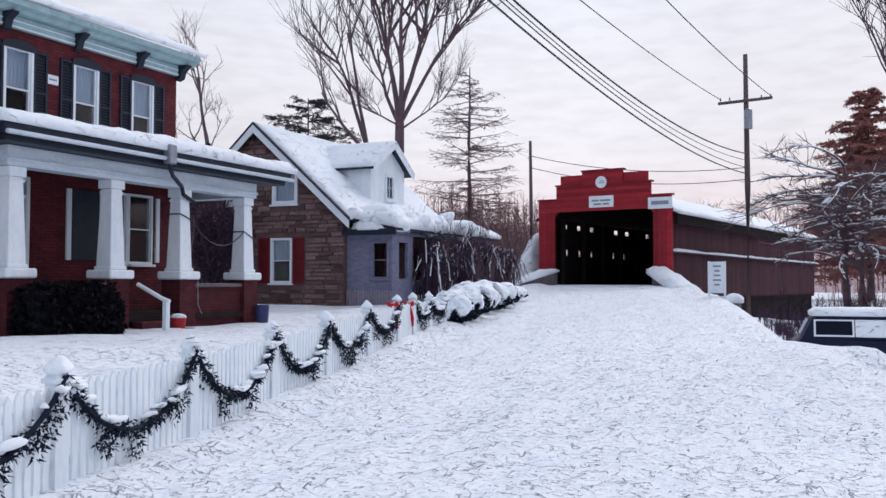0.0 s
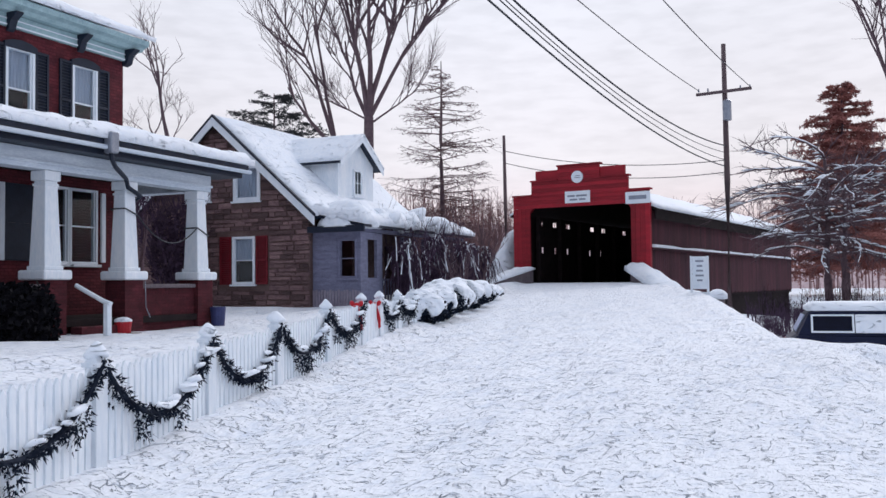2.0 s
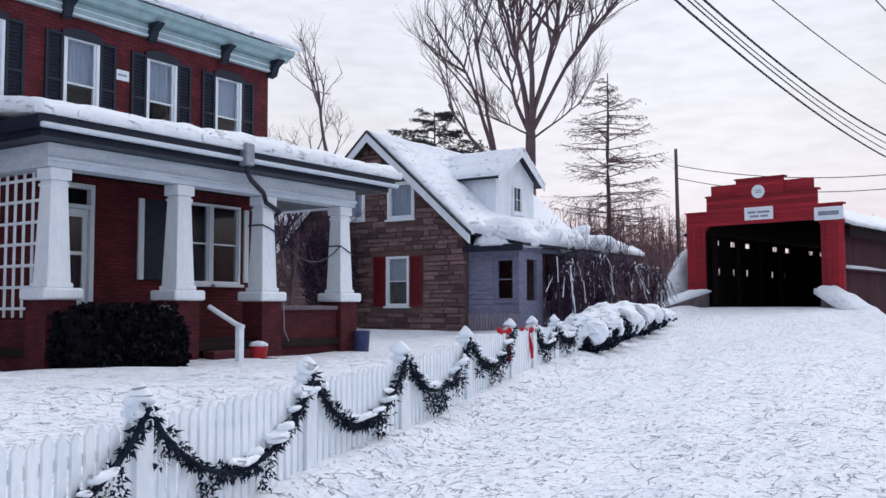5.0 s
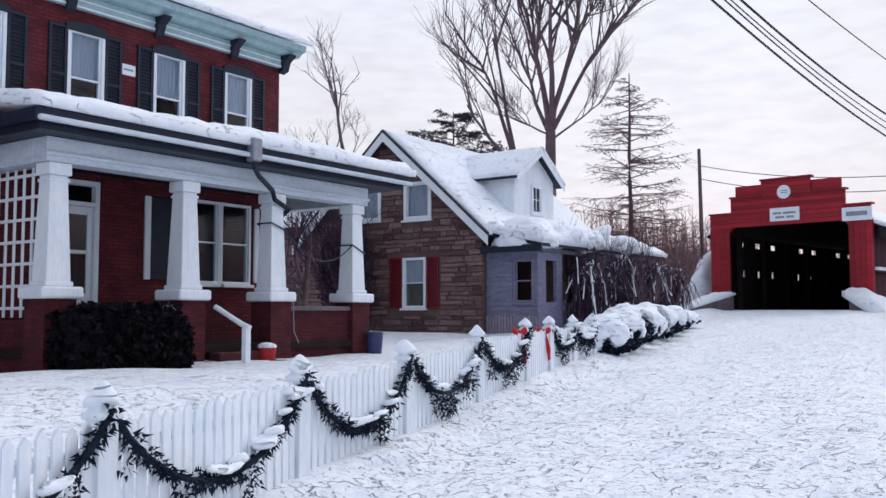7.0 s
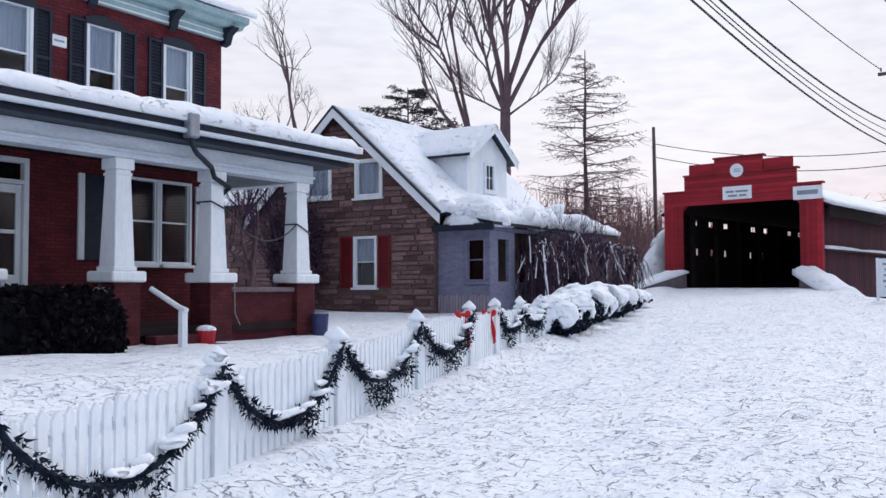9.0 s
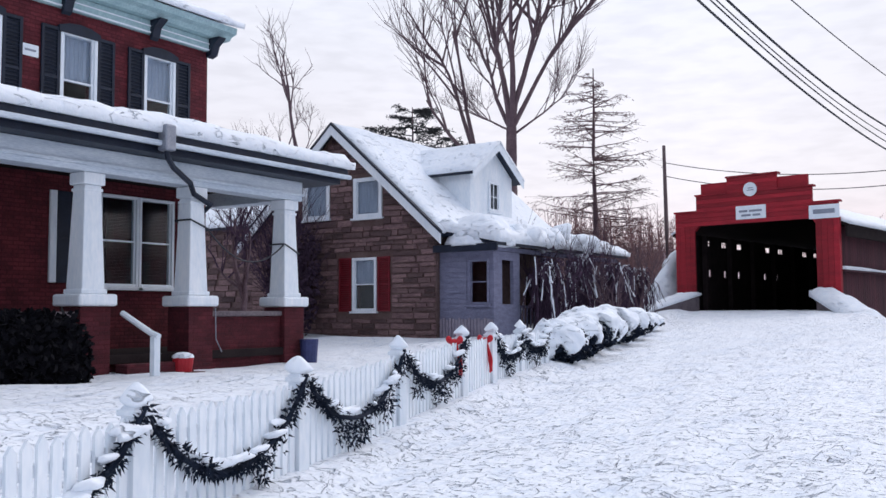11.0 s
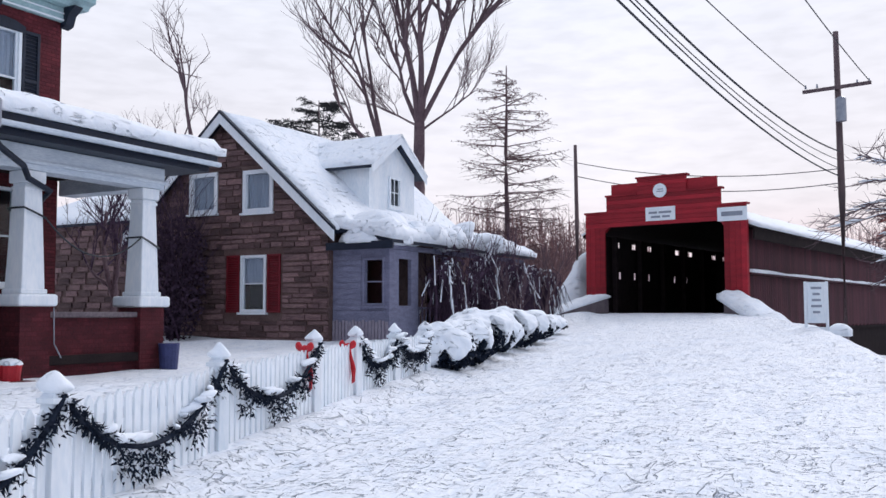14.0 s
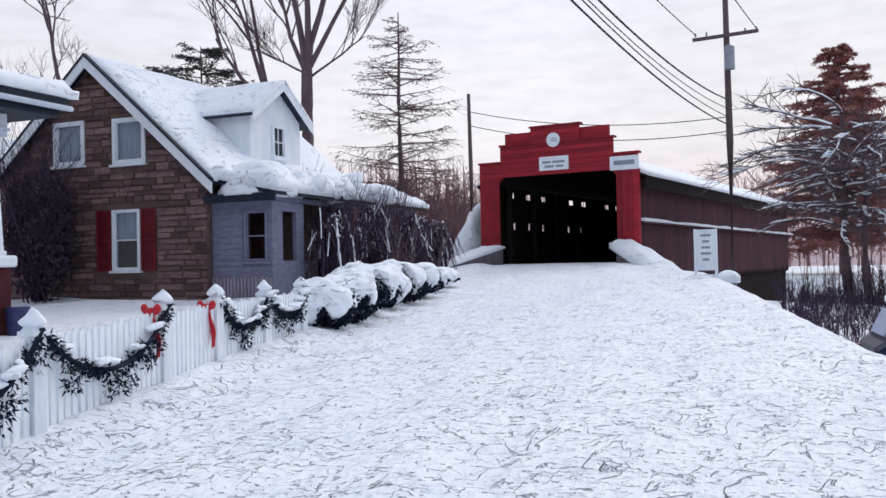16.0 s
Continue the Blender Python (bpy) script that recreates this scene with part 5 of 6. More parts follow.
bare_tree((2.2, 33.0, -0.3), 5.5, 0.17, 33, "bare tree with upright limbs beside the road",
          ((-0.2, 0.1, 1, 6.0, 0.7), (0.3, 0.0, 1, 6.0, 0.6), (0.1, -0.2, 1, 5.0, 0.5), (-0.5, 0.0, 0.8, 4.0, 0.45)), 4)
bare_tree((-20.05, 27.0, 0.9), 1.9, 0.10, 45, "small crooked dark tree between the two houses",
          ((-0.42, 0.0, 1, 2.4, 0.85), (0.45, 0.0, 0.7, 1.6, 0.55), (-0.95, 0.1, 0.45, 1.8, 0.55), (0.1, -0.1, 1, 1.5, 0.5)), 4, spread=0.8, kids=(2, 3), twig_mat=SCRUB)


def whorled_tree(at, height, radius, reach, z_low, seed, label, needle_mat, name="conifer", gap=0.55, droop=0.25, needles=0, top_pow=0.8, leaf=1.0):
    rnd = random.Random(seed)
    t = thing(name, at, label, "tree")
    wood, twigs = Wood(), Wood()
    base = Vector(at)
    wood.limb([base + Vector((0.04 * math.sin(i), 0.04 * math.cos(i * 2), -0.3 + (height + 0.3) * i / 8)) for i in range(9)], [radius * (1 - 0.11 * i) for i in range(9)], 8)
    nv, nf = [], []
    z = z_low
    while z < height - 0.2:
        k = (height - z) / (height - z_low)
        for j in range(rnd.randint(4, 6)):
            a = rnd.uniform(0, 6.28)
            ln = reach * (k ** top_pow) * rnd.uniform(0.65, 1.1) + 0.25
            p = base + Vector((0, 0, z + rnd.uniform(-0.15, 0.15)))
            d = Vector((math.cos(a), math.sin(a), rnd.uniform(-0.1, 0.25)))
            pts = [p + d * ln * s + Vector((0, 0, -droop * ln * s * s + 0.10 * ln * s ** 4)) for s in (0, 0.25, 0.5, 0.75, 1)]
            twigs.limb(pts, [max(0.012, radius * 0.16 * (1 - 0.8 * s)) for s in (0, 0.25, 0.5, 0.75, 1)], 4)
            for q in range(int(4 + ln * 4)):
                s = rnd.uniform(0.2, 1)
                i = min(3, int(s * 4))
                c = pts[i].lerp(pts[i + 1], s * 4 - i)
                e = (Vector((math.cos(a + rnd.choice((-1, 1)) * 0.9), math.sin(a + rnd.choice((-1, 1)) * 0.9), rnd.uniform(-0.5, 0.1)))).normalized() * ln * rnd.uniform(0.14, 0.32)
                twigs.limb([c, c + e * 0.5 + Vector((0, 0, -0.02)), c + e], [0.012, 0.009, 0.005], 3)
                for _ in range(needles):
                    g = c + e * rnd.random() + Vector((rnd.gauss(0, 0.05), rnd.gauss(0, 0.05), rnd.gauss(0, 0.04)))
                    w = Vector((rnd.gauss(0, 1), rnd.gauss(0, 1), rnd.gauss(0, 0.6))).normalized() * rnd.uniform(0.09, 0.2) * leaf
                    o = w.cross(Vector((rnd.gauss(0, 1), rnd.gauss(0, 1), rnd.gauss(0, 1)))).normalized() * 0.03 * leaf
                    b = len(nv)
                    nv.extend((tuple(g - o), tuple(g + o), tuple(g + w)))
                    nf.append((b, b + 1, b + 2))
        z += gap * rnd.uniform(0.8, 1.2)
    raw("trunk", wood.v, wood.f, BARK, t, smooth=True)
    raw("crown", twigs.v, twigs.f, needle_mat, t)
    if nv:
        raw("needles", nv, nf, needle_mat, t)
    return t


whorled_tree((-24.3, 60.0, 3.0), 13.6, 0.24, 5.2, 1.0, 51, "tall sparse larch with level bare branches", SPRUCE, "larch", gap=0.55, droop=0.10, needles=2, top_pow=0.6)
whorled_tree((-30.6, 50.0, 1.8), 11.4, 0.2, 4.6, 4.5, 52, "dark pine top showing over the cottage roof", PINE, "pine", gap=0.4, droop=0.06, needles=16, top_pow=0.45)
whorled_tree((-0.45, 108.0, 0.4), 21.8, 0.42, 7.6, 3.0, 53, "rusty brown conifer with a broad ragged crown", RUST_NEEDLE, "conifer", gap=0.42, droop=0.20, needles=22, top_pow=0.52, leaf=2.1)


def laden_tree(at, height, radius, seed, label, count, z0, z1, reach):
    """A tree with long, low, near-level limbs that carry snow along their backs."""
    rnd = random.Random(seed)
    t = thing("snowy_tree", at, label, "tree")
    wood, twigs, load = Wood(), Wood(), Wood()
    base = Vector(at)
    wood.limb([base + Vector((0.06 * math.sin(i * 1.3), 0.05 * math.cos(i * 2), -0.3 + (height + 0.3) * i / 8)) for i in range(9)], [radius * (1.1 - 0.1 * i) for i in range(9)], 10)
    for k in range(count):
        a = 2.39996 * k + rnd.uniform(-0.3, 0.3)
        z = z0 + (z1 - z0) * (k + 0.5) / count
        ln = reach * rnd.uniform(0.6, 1.05)
        pts = [base + Vector((0, 0, z))]
        d = Vector((math.cos(a), math.sin(a), rnd.uniform(0.05, 0.45))).normalized()
        for i in range(7):
            d = (d + Vector((rnd.gauss(0, 0.16), rnd.gauss(0, 0.16), rnd.gauss(-0.06, 0.10)))).normalized()
            pts.append(pts[-1] + d * ln / 7)
        r = [radius * 0.30 * (1 - 0.11 * i) for i in range(8)]
        wood.limb(pts, r, 6)
        load.limb([p + Vector((0, 0, q * 0.8)) for p, q in zip(pts[1:], r[1:])], [q * rnd.uniform(0.7, 1.25) for q in r[1:]], 5)
        for q in range(16):
            i = rnd.randint(1, 6)
            c = pts[i].lerp(pts[i + 1], rnd.random())
            grow(twigs, twigs, rnd, c, (d + Vector((rnd.gauss(0, 0.7), rnd.gauss(0, 0.7), rnd.gauss(0, 0.35)))).normalized(), ln * rnd.uniform(0.12, 0.28), 0.03, 3, 4, 0.25, 0.8, (3, 4))
            if rnd.random() < 0.55:
                e = Vector((d.x, d.y, -0.05)) * ln * 0.12
                load.limb([c + Vector((0, 0, 0.03)), c + e * 0.5 + Vector((0, 0, 0.05)), c + e], [0.03, 0.05, 0.02], 4)
    raw("trunk", wood.v, wood.f, BARK, t, smooth=True)
    raw("crown", twigs.v, twigs.f, BARK, t)
    tagged(raw("lying_snow", load.v, load.f, SNOW, t, smooth=True), kind="stuff")


laden_tree((-0.95, 56.4, -1.5), 9.6, 0.25, 54, "dark tree with long low snow-laden boughs by the creek", 38, 4.6, 9.4, 5.4)
laden_tree((-0.15, 56.1, -1.5), 8.8, 0.22, 57, "dark tree close beside its twin, snow along its boughs", 22, 5.0, 8.6, 4.6)


# dark shrubs and climbers by the side porch
def twiggy_shrub(at, h, r, n, seed, label, material, leaves=0):
    rnd = random.Random(seed)
    t = thing("shrub", at, label, "shrub")
    tw = Wood()
    for k in range(n):
        a = rnd.uniform(0, 6.28)
        p = Vector(at) + Vector((rnd.gauss(0, 0.12), rnd.gauss(0, 0.12), -0.1))
        grow(tw, tw, rnd, p, Vector((math.cos(a) * r / h, math.sin(a) * r / h, 1)).normalized(), h * rnd.uniform(0.6, 0.95), 0.035, 2, 4, 0.0, 0.7, (3, 4))
    raw("crown", tw.v, tw.f, material, t)
    if leaves:
        leaf_cloud("foliage", (at[0], at[1], at[2] + h * 0.55), (r, r, h * 0.5), leaves, 0.12, material, t, seed)


twiggy_shrub((-14.7, 35.6, 1.2), 2.7, 1.0, 9, 61, "dark overgrown shrub against the side porch", SCRUB, 260)
twiggy_shrub((-14.4, 38.2, 1.3), 2.6, 1.0, 8, 62, "dark overgrown shrub against the side porch", SCRUB, 260)
twiggy_shrub((-14.2, 40.8, 1.5), 2.4, 0.9, 8, 63, "leafless shrub beyond the side porch", BARK, 0)
# shrub 64 is made dense and dark for the soft shadow on the gable
twiggy_shrub((-22.5, 31.75, 0.8), 4.0, 1.0, 30, 64, "tall ragged shrub, thickened to stand for shadow on the stone gable", SCRUB, 2600)
twiggy_shrub((-13.2, 36.6, 1.2), 2.0, 0.5, 5, 65, "thin bare sapling by the side porch", BARK, 0)


def weeping_shrub(at, h, r, n, seed, label):
    """Stems that rise, arch over and hang, with snow along their backs."""
    rnd = random.Random(seed)
    t = thing("shrub", at, label, "shrub")
    stems, load = Wood(), Wood()
    for k in range(n):
        a = rnd.uniform(0, 6.28)
        out = Vector((math.cos(a), math.sin(a), 0)) * r * rnd.uniform(0.35, 1.0)
        top = h * rnd.uniform(0.75, 1.0)
        low = h * rnd.uniform(0.05, 0.45)
        p = Vector(at) + Vector((rnd.gauss(0, 0.15), rnd.gauss(0, 0.25), -0.1))
        pts = []
        for i in range(9):
            q = i / 8
            z = top * math.sin(min(1.0, q / 0.6) * 1.5708) if q < 0.6 else top - (top - low) * ((q - 0.6) / 0.4) ** 1.6
            pts.append(p + out * (0.25 * q + 0.75 * q * q) + Vector((rnd.gauss(0, 0.06), rnd.gauss(0, 0.06), z + rnd.gauss(0, 0.04))))
        stems.limb(pts, [0.03 - 0.0028 * i for i in range(9)], 4)
        if rnd.random() < 0.6:
            r0, i0 = rnd.uniform(0.014, 0.034), rnd.randint(3, 6)
            run = pts[i0:i0 + rnd.randint(2, 4)]
            load.limb([q + Vector((0.01, -0.01, 0.02)) for q in run], [r0 * rnd.uniform(0.4, 1.3) for _ in run], 5)
        for q in range(5):
            i = rnd.randint(4, 7)
            e = Vector((rnd.gauss(0, 0.12), rnd.gauss(0, 0.12), -rnd.uniform(0.2, 0.7)))
            stems.limb([pts[i], pts[i] + e * 0.5, pts[i] + e], [0.012, 0.009, 0.004], 3)
    raw("crown", stems.v, stems.f, SCRUB, t)
    tagged(raw("lying_snow", load.v, load.f, SNOW, t, smooth=True), kind="stuff")


for k, (x, y, z, h, r) in enumerate(((-14.75, 34.9, 1.15, 2.5, 0.75), (-14.5, 36.9, 1.25, 2.7, 0.9), (-14.35, 39.4, 1.35, 2.4, 0.9), (-14.5, 41.9, 1.5, 2.2, 0.9))):
    weeping_shrub((x, y, z), h, r, 70, 80 + k, "arching leafless shrub hung with snow before the side porch")
lb = thing("snow_load", (-16.2, 36.5, 4.4), "heaped snow with bent twigs on the side porch roof", "snow")
bm = bmesh.new()
rl = random.Random(9)
for k in range(16):
    y = 34.4 + 0.34 * k
    bmesh.ops.create_icosphere(bm, subdivisions=3, radius=1.0, matrix=Matrix.Translation((-15.15 - 0.75 * rl.random(), y, 4.2 + 0.32 * rl.random())) @ Matrix.Diagonal((0.42, 0.30 + 0.25 * rl.random(), 0.20 + 0.2 * rl.random(), 1)))
for v in bm.verts:
    v.co += Vector((0.16, 0.16, 0.18)) * noise.noise(v.co * 2.2)
tagged(part("lying_snow", bm, SNOW, lb, smooth=True), kind="stuff")

bk = thing("snow_bank", (-18.6, 56.2, 2.0), "steep bank of snow against the bridge end", "snow")
bm = bmesh.new()
bmesh.ops.create_icosphere(bm, subdivisions=4, radius=1.0, matrix=Matrix.Translation((-18.4, 55.9, 2.3)) @ Matrix.Rotation(0.25, 4, "Y") @ Matrix.Diagonal((0.9, 1.6, 2.9, 1)))
for v in bm.verts:
    v.co += Vector((0.35, 0.35, 0.3)) * noise.noise(v.co * 0.9) + Vector((0.1, 0.1, 0.1)) * noise.noise(v.co * 3)
part("lying_snow", bm, SNOW, bk, smooth=True)

# ---- utility poles and wires ----
def utility_pole(at, h, r, label, arm=True):
    t = thing("utility_pole", at, label, "utility pole")
    x, y, z = at
    bm = bmesh.new()
    tube(bm, [Vector((x, y, z - 0.6)), Vector((x + 0.02, y, z + h * 0.5)), Vector((x - 0.03, y, z + h))], [r, r * 0.85, r * 0.65], 12)
    part("pole", bm, GREYWOOD, t, smooth=True)
    if arm:
        bm = bmesh.new()
        box(bm, -1.38, 1.30, -0.20, -0.08, -0.07, 0.07, 0.01, pose(x, y, z + h - 2.4, 0, -1.5, -4))
        part("crossarm", bm, GREYWOOD, t)
        for k in (-1.25, -0.8, 0.75, 1.2):
            bm = bmesh.new()
            bmesh.ops.create_cone(bm, cap_ends=True, segments=10, radius1=0.05, radius2=0.03, depth=0.16, matrix=pose(x + k, y - 0.14, z + h - 2.25))
            part("insulator", bm, GALVANISED, t)
        bm = bmesh.new()
        bmesh.ops.create_cone(bm, cap_ends=True, segments=18, radius1=0.21, radius2=0.21, depth=0.95, matrix=pose(x + 0.12, y - 0.32, z + h - 3.4))
        bmesh.ops.create_cone(bm, cap_ends=True, segments=18, radius1=0.21, radius2=0.06, depth=0.1, matrix=pose(x + 0.12, y - 0.32, z + h - 2.875))
        part("transformer", bm, GALVANISED, t)
    return t


utility_pole((-5.38, 52.05, 0.0), 13.7, 0.17, "tall grey wooden utility pole with a crossarm")
utility_pole((-8.6, -1.0, 0.2), 13.4, 0.17, "wooden utility pole beside the street")
utility_pole((-18.1, 55.0, 2.0), 8.5, 0.13, "plain weathered wooden pole near the bridge", arm=False)


def wire(a, b, low, r, label="slack dark overhead wire"):
    t = thing("overhead_wire", tuple(a), label, "wire", "overhead wires")
    a, b = Vector(a), Vector(b)
    pts = []
    for i in range(33):
        s = i / 32
        p = a.lerp(b, s)
        p.z -= low * 4 * s * (1 - s)
        pts.append(p)
    bm = bmesh.new()
    tube(bm, pts, [r] * 33, 5)
    part("strand", bm, WIRE, t)


for k, (za, zb, dx, r) in enumerate(((7.6, 12.6, 0.0, 0.028), (7.9, 12.9, 0.05, 0.018), (8.3, 13.2, -0.05, 0.016), (8.6, 13.2, 0.1, 0.03))):
    wire((-5.45 + dx, 52.0, za), (-8.6 + dx, -1.0, zb), 2.0 + 0.12 * k, r)
for k in (-1.25, 1.2):
    wire((-5.38 + k, 51.9, 11.45), (-8.6 + k, -1.0, 13.0), 1.0, 0.02)
wire((-5.4, 52.0, 7.9), (-18.1, 55.0, 9.6), 0.5, 0.02)
wire((-5.4, 52.0, 7.3), (-18.1, 55.0, 8.9), 0.55, 0.02)

# ---- roadside sign, barrier, parked car ----
sg = thing("road_sign", (-5.05, 40.25, 0.5), "tall white roadside notice board in two framed panels", "sign")
smt = pose(-5.05, 40.25, 0, 0, 0, 14)
for s in (-1, 1):
    boxed("leg", (s * 0.30 - 0.04, s * 0.30 + 0.04, -0.04, 0.04, 0.0, 2.86), WHITE, sg, m=smt)
for z0, z1 in ((1.62, 2.84), (0.72, 1.50)):
    pn = boxed("panel", (-0.255, 0.255, -0.02, 0.02, z0, z1), WHITE, sg, m=smt)
    fm = bmesh.new()
    for x0, x1, a, b in ((-0.255, -0.2, z0, z1), (0.2, 0.255, z0, z1), (-0.2, 0.2, z1 - 0.06, z1), (-0.2, 0.2, z0, z0 + 0.06)):
        box(fm, x0, x1, -0.05, -0.022, a, b, 0.004, smt)
    part("panel_frame", fm, WHITE, pn)
    n = int((z1 - z0) / 0.19)
    for k in range(n - 1):
        zz = z1 - 0.17 - 0.18 * k
        w = 0.15 - 0.05 * ((k * 5) % 3) / 2
        boxed("lettering", (-w, w, -0.026, -0.0222, zz - 0.04, zz + 0.03), SIGN_GREY, pn, bevel=0, m=smt)
bar = thing("barrier_block", (-4.46, 40.6, 0.6), "low concrete barrier block capped with snow", "barrier")
boxed("block", (-4.70, -4.22, 40.4, 40.9, 0.0, 1.24), CONCRETE, bar, bevel=0.05)
snow_sheet("snow_cap", ((-4.78, 40.3, 1.24), (-4.14, 40.3, 1.24), (-4.14, 41.0, 1.24), (-4.78, 41.0, 1.24)), 0.40, bar, 0.05, 8, 8)

CM = pose(1.05, 27.0, -0.28, 0, 0, -84)
car = thing("parked_car", (1.05, 27.0, -0.26), "dark navy estate car parked below the road, roof under snow", "car", rz=-84)
def cprofile(bm, pts, w0, w1, zmid):
    """Side outline (y, z) swept across the width; narrows above zmid."""
    rows = []
    for s in (-1, -0.82, 0.82, 1):
        row = []
        for y, z in pts:
            k = w0 if z < zmid else w0 + (w1 - w0) * (z - zmid) / 0.6
            row.append(bm.verts.new(CM @ Vector((s * k, y * (1 if abs(s) < 0.9 else 0.985), z - (0.03 if abs(s) > 0.9 and z > zmid else 0)))))
        rows.append(row)
    for a, b in zip(rows, rows[1:]):
        for i in range(len(pts)):
            j = (i + 1) % len(pts)
            bm.faces.new((a[i], a[j], b[j], b[i]))
    bm.faces.new(rows[0])
    bm.faces.new(list(reversed(rows[-1])))
bm = bmesh.new()
cprofile(bm, [(-2.2, 0.35), (-2.25, 0.6), (-2.22, 0.92), (-2.1, 1.0), (1.15, 0.98), (2.1, 0.84), (2.25, 0.6), (2.2, 0.35)], 0.88, 0.86, 0.9)
part("body", bm, CAR_PAINT, car)
bm = bmesh.new()
cprofile(bm, [(-2.08, 1.001), (-1.85, 1.46), (-1.7, 1.52), (0.15, 1.52), (0.3, 1.48), (1.1, 0.99)], 0.84, 0.68, 1.0)
part("cabin", bm, CAR_PAINT, car)
for s in (-1, 1):
    for y0, y1 in ((-1.75, -0.95), (-0.87, -0.05), (0.03, 0.6)):
        bm = bmesh.new()
        box(bm, s * 0.79 - 0.012, s * 0.79 + 0.012, y0, y1, 1.06, 1.40, 0.01, CM @ Matrix.Translation((s * 0.79, 0, 1.23)) @ Matrix.Rotation(-s * 0.24, 4, "Y") @ Matrix.Translation((-s * 0.79, 0, -1.23)))
        pane = part("side_window", bm, CAR_GLASS if y0 < -1.5 else SNOW, car, "" if y0 < -1.5 else "side window caked with snow")
        fm = bmesh.new()
        tilt = CM @ Matrix.Translation((s * 0.79, 0, 1.23)) @ Matrix.Rotation(-s * 0.24, 4, "Y") @ Matrix.Translation((-s * 0.79, 0, -1.23))
        for a0, a1, b0, b1 in ((y0 - 0.03, y0 + 0.012, 1.03, 1.43), (y1 - 0.012, y1 + 0.03, 1.03, 1.43), (y0, y1, 1.03, 1.07), (y0, y1, 1.395, 1.43)):
            box(fm, s * 0.79 - 0.02, s * 0.79 + 0.02, a0, a1, b0, b1, 0.006, tilt)
        part("window_trim", fm, SNOW if y0 > -1.5 else WHITE, pane)
    for y in (-1.35, 1.4):
        bm = bmesh.new()
        bmesh.ops.create_cone(bm, cap_ends=True, segments=24, radius1=0.33, radius2=0.33, depth=0.2, matrix=CM @ pose(s * 0.80, y, 0.33, 0, 90))
        tyre = part("wheel", bm, RUBBER, car)
        bm = bmesh.new()
        bmesh.ops.create_cone(bm, cap_ends=True, segments=20, radius1=0.19, radius2=0.17, depth=0.04, matrix=CM @ pose(s * 0.905, y, 0.33, 0, 90))
        part("rim", bm, GALVANISED, tyre)
    boxed("tail_light", (s * 0.70 - 0.09, s * 0.70 + 0.09, -2.275, -2.22, 0.68, 0.86), MAROON, car, bevel=0.01, m=CM)
    boxed("headlight", (s * 0.66 - 0.12, s * 0.66 + 0.12, 2.2, 2.262, 0.62, 0.76), GALVANISED, car, bevel=0.01, m=CM)
boxed("rear_window", (-0.6, 0.6, -0.012, 0.012, -0.2, 0.2), FROST, car, "frosted rear window", m=CM @ pose(0, -1.985, 1.24, -27))
cs = [CM @ Vector(p) for p in ((-0.74, -1.85, 1.515), (0.74, -1.85, 1.515), (0.74, 0.3, 1.515), (-0.74, 0.3, 1.515))]
snow_sheet("roof_snow", cs, 0.17, car, 0.03, 12, 16)
cs = [CM @ Vector(p) for p in ((-0.82, 1.12, 1.0), (0.82, 1.12, 1.0), (0.8, 2.15, 0.84), (-0.8, 2.15, 0.84))]
snow_sheet("bonnet_snow", cs, 0.11, car, 0.03, 12, 10)

# ---- woods, brush and hills in the distance ----
def thicket(name, n, area, heights, seed, material, label, twigs=9):
    """A stand of thin bare saplings as one object."""
    rnd = random.Random(seed)
    w = Wood()
    for _ in range(n):
        x, y = area(rnd)
        z = ground(x, y) - 0.1
        h = rnd.uniform(*heights)
        p = Vector((x, y, z))
        lean = Vector((rnd.gauss(0, 0.08), rnd.gauss(0, 0.08), 1)).normalized()
        r0 = 0.012 + 0.007 * h
        w.limb([p, p + lean * h * 0.5, p + lean * h + Vector((rnd.gauss(0, 0.1), 0, 0))], [r0, r0 * 0.6, 0.006], 4)
        for k in range(twigs):
            s = rnd.uniform(0.3, 0.98)
            c = p + lean * h * s
            a = rnd.uniform(0, 6.28)
            e = Vector((math.cos(a) * 0.6, math.sin(a) * 0.6, rnd.uniform(0.3, 1.1))).normalized() * h * rnd.uniform(0.12, 0.30) * (1.25 - s)
            w.limb([c, c + e * 0.55, c + e * 1.2], [r0 * 0.4, r0 * 0.28, 0.004], 3)
    return tagged(raw(name, w.v, w.f, material), label, "brush", kind="stuff")


thicket("brush", 420, lambda r: (r.uniform(-29, -17.5), r.uniform(57, 72)), (2.5, 6.5), 71, TWIG, "reddish leafless brush beside the bridge", 12)
thicket("brush", 130, lambda r: (r.uniform(-22.0, -18.6), r.uniform(46, 52)), (1.0, 2.4), 72, TWIG, "reddish leafless brush at the bridge end", 9)
thicket("bank_brush", 420, lambda r: (r.uniform(-3.2, 8), r.uniform(42.5, 55)), (0.4, 1.5), 73, DARKWOOD, "low dark leafless scrub on the creek bank", 14)
thicket("bank_brush", 1500, lambda r: (r.uniform(-2.6, 6), r.uniform(31.5, 46)), (0.35, 0.75), 76, SCRUB, "low dark purplish scrub tangled below the road", 16)
thicket("bank_brush", 520, lambda r: (r.uniform(-3.4, 6), r.uniform(44, 54)), (0.5, 1.2), 78, SCRUB, "dense dark scrub on the slope above the creek", 16)
thicket("bank_brush", 300, lambda r: (r.uniform(-1.0, 18), r.uniform(54, 58)), (1.5, 3.6), 74, BARK, "dark leafless scrub along the creek", 14)
thicket("bank_brush", 150, lambda r: (r.uniform(-4.0, 40), r.uniform(89, 104)), (1.2, 3.6), 75, TWIG, "leafless brush on the far creek bank", 10)
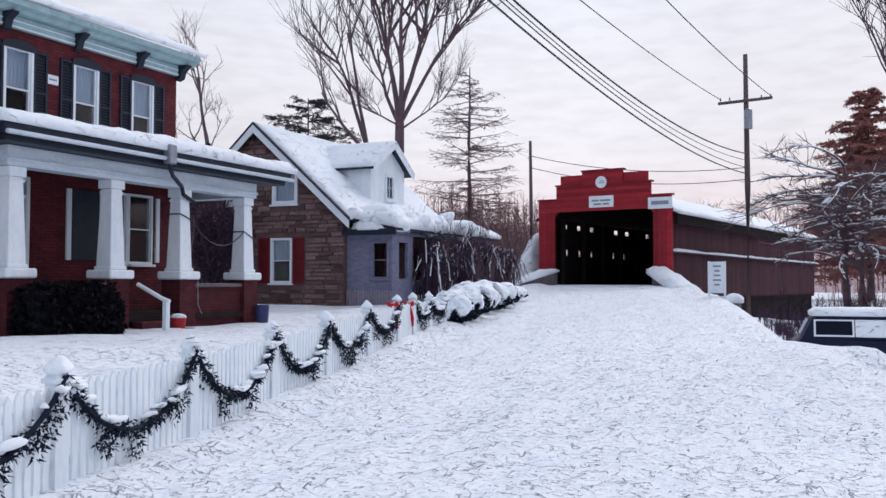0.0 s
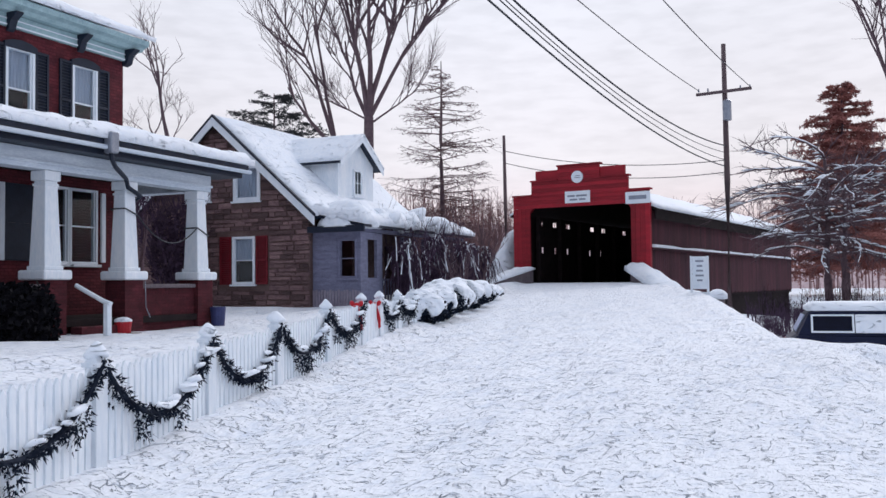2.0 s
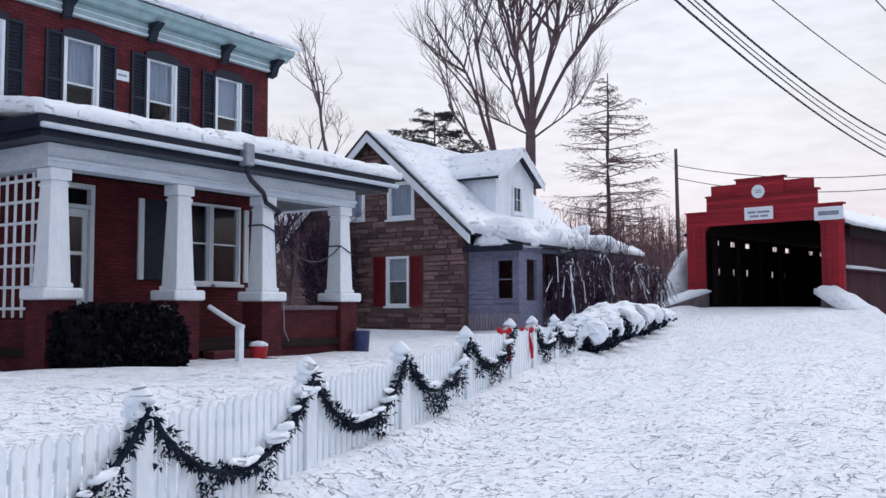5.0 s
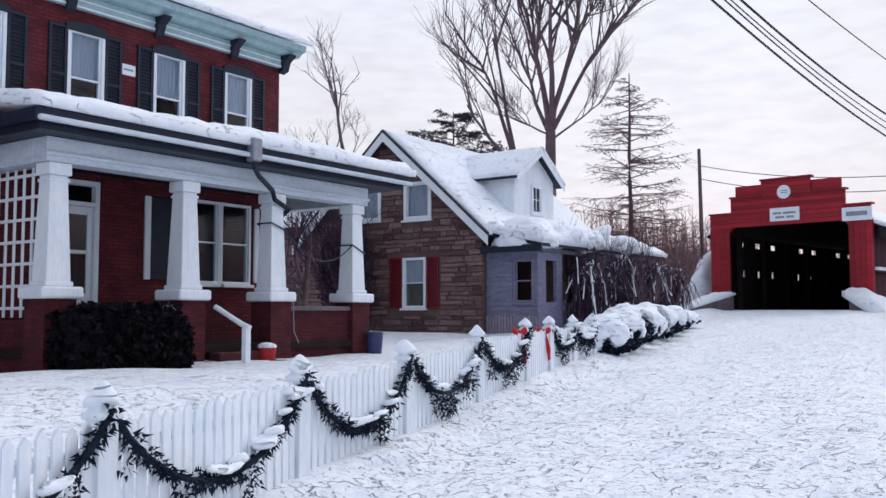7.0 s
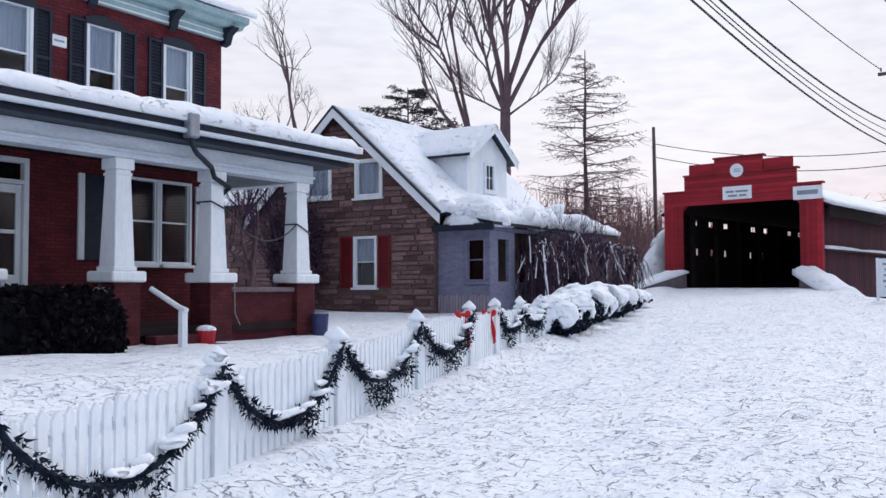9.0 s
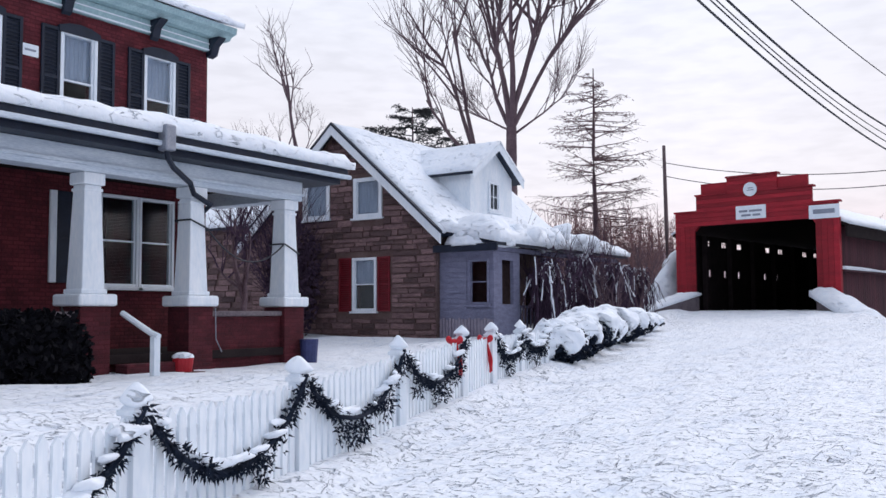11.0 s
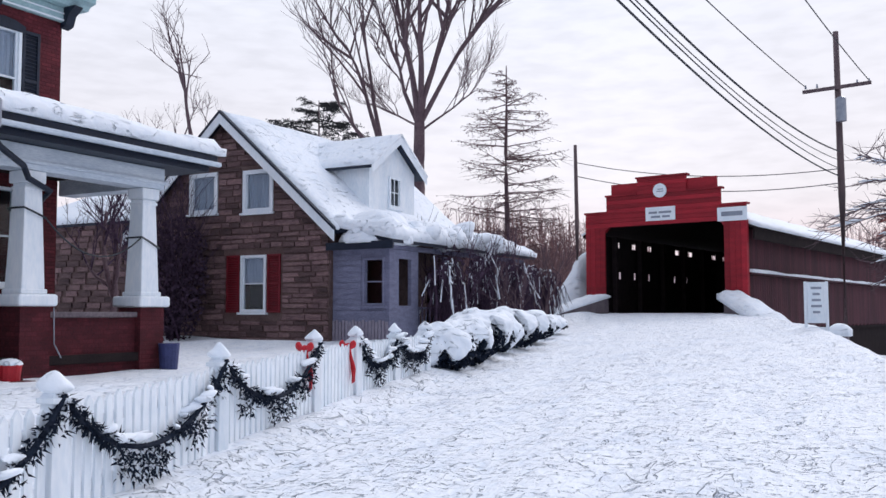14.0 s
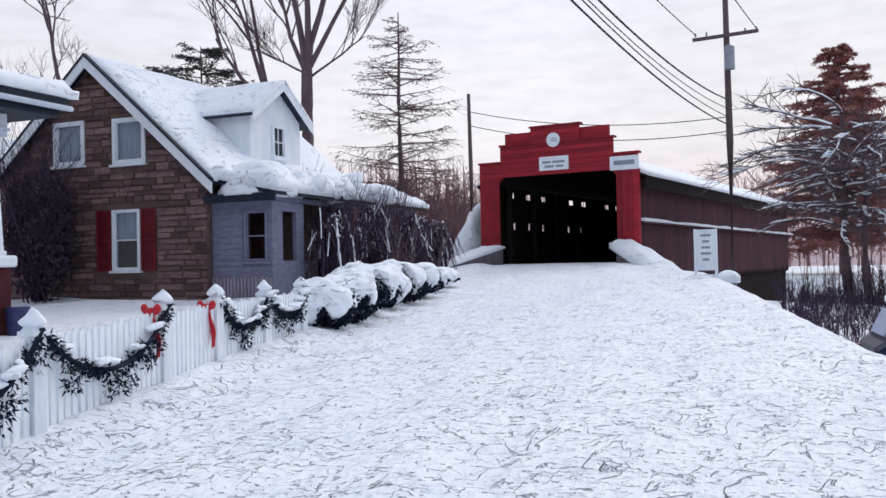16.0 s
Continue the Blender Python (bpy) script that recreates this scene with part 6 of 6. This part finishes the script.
hill_v, hill_f = [], []
for i in range(81):
    a = -100 + 200 * i / 80
    for j, (dst, k) in enumerate(((120, 0.0), (150, 0.45), (190, 0.85), (240, 1.0), (420, 0.8))):
        x, y = -8 + dst * math.sin(radians(a)), 22 + dst * math.cos(radians(a))
        top_z = 17 + 5 * noise.noise((a * 0.06, 0, 0)) + 1.5 * noise.noise((a * 0.5, 3, 0))
        hill_v.append((x, y, 0.2 + top_z * k))
for i in range(80):
    for j in range(4):
        hill_f.append((i * 5 + j, (i + 1) * 5 + j, (i + 1) * 5 + j + 1, i * 5 + j + 1))
hills = tagged(raw("hills", hill_v, hill_f, HILL, smooth=True), "distant snowy hillside hazed with bare woods", "hill", kind="structure")
rw_ = random.Random(77)
far = Wood()
for _ in range(1500):
    a, dst = radians(rw_.uniform(-75, 60)), rw_.uniform(112, 185)
    x, y = -8 + dst * math.sin(a), 22 + dst * math.cos(a)
    k = float(np.interp(dst, (110, 120, 150, 190), (0, 0, 0.45, 0.85)))
    p = Vector((x, y, 0.2 + 16 * k))
    h = rw_.uniform(4, 9)
    far.limb([p, p + Vector((rw_.gauss(0, 0.3), 0, h))], [0.14, 0.03], 3)
    for q in range(7):
        c = p + Vector((0, 0, h * rw_.uniform(0.35, 0.95)))
        e = Vector((rw_.gauss(0, 0.8), rw_.gauss(0, 0.5), rw_.uniform(0.5, 1.2))).normalized() * h * 0.3
        far.limb([c, c + e], [0.05, 0.015], 3)
tagged(raw("far_woods", far.v, far.f, TWIG), "far leafless woods along the hillside", "woods", kind="stuff")

# ---- stones of the gable ----
rs = random.Random(5)
stone_me = []
for k in range(14):
    bm = bmesh.new()
    box(bm, -0.5, 0.5, -0.5, 0.5, -0.5, 0.5)
    for v in bm.verts:
        v.co.x += rs.uniform(-0.05, 0.05)
        v.co.z += rs.uniform(-0.07, 0.07)
        if v.co.y < 0:
            v.co.x *= 0.93
            v.co.z *= 0.86
    bmesh.ops.recalc_face_normals(bm, faces=bm.faces)
    me = bpy.data.meshes.new("stone")
    bm.to_mesh(me)
    bm.free()
    me.materials.append(STONE)
    stone_me.append(me)
bpy.context.view_layer.update()
avoid = [(h[0] - 0.05, h[1] + 0.05, h[2] - 0.10, h[3] + 0.05) for h in ghole] + [(-21.2, -19.0, 1.9, 3.76)]
laid = []
z = 0.85
while z < GR - 0.35:
    h = rs.uniform(0.13, 0.23)
    half_w = (GX1 - RX) if z + h < GE else rake(z + h) - 0.08
    x = RX - half_w + rs.uniform(0, 0.05)
    while x < RX + half_w - 0.12:
        w = min(rs.choice((0.28, 0.4, 0.55, 0.75, 0.95)) * rs.uniform(0.8, 1.2), RX + half_w - x)
        for c in avoid:
            if c[2] < z + h and z < c[3] and x < c[0] < x + w:
                w = c[0] - x
        hit = [c for c in avoid if c[2] < z + h and z < c[3] and c[0] - 0.01 <= x < c[1]]
        if hit:
            x = hit[0][1]
            continue
        if w > 0.10:
            m = pose(x + w / 2, GY + 0.01, z + h / 2 + rs.uniform(-0.012, 0.012), 0, rs.uniform(-2.2, 2.2), 0) @ Matrix.Diagonal((w - 0.022, 0.08 + rs.uniform(0, 0.05), h - 0.018, 1))
            laid.append((math.hypot(x + w / 2 + 19.0, z - 3.2), rs.randrange(14), m))
        x += max(w, 0.05)
    z += h
laid.sort(key=lambda q: q[0])
for _, k, m in laid[:300]:
    child("stone", stone_me[k], gable, m)
vs, fs = [], []
for _, k, m in laid[300:]:
    o = len(vs)
    vs += [tuple(m @ v.co) for v in stone_me[k].vertices]
    fs += [tuple(o + i for i in p.vertices) for p in stone_me[k].polygons]
tagged(raw("stonework", vs, fs, STONE, gable), kind="stuff")
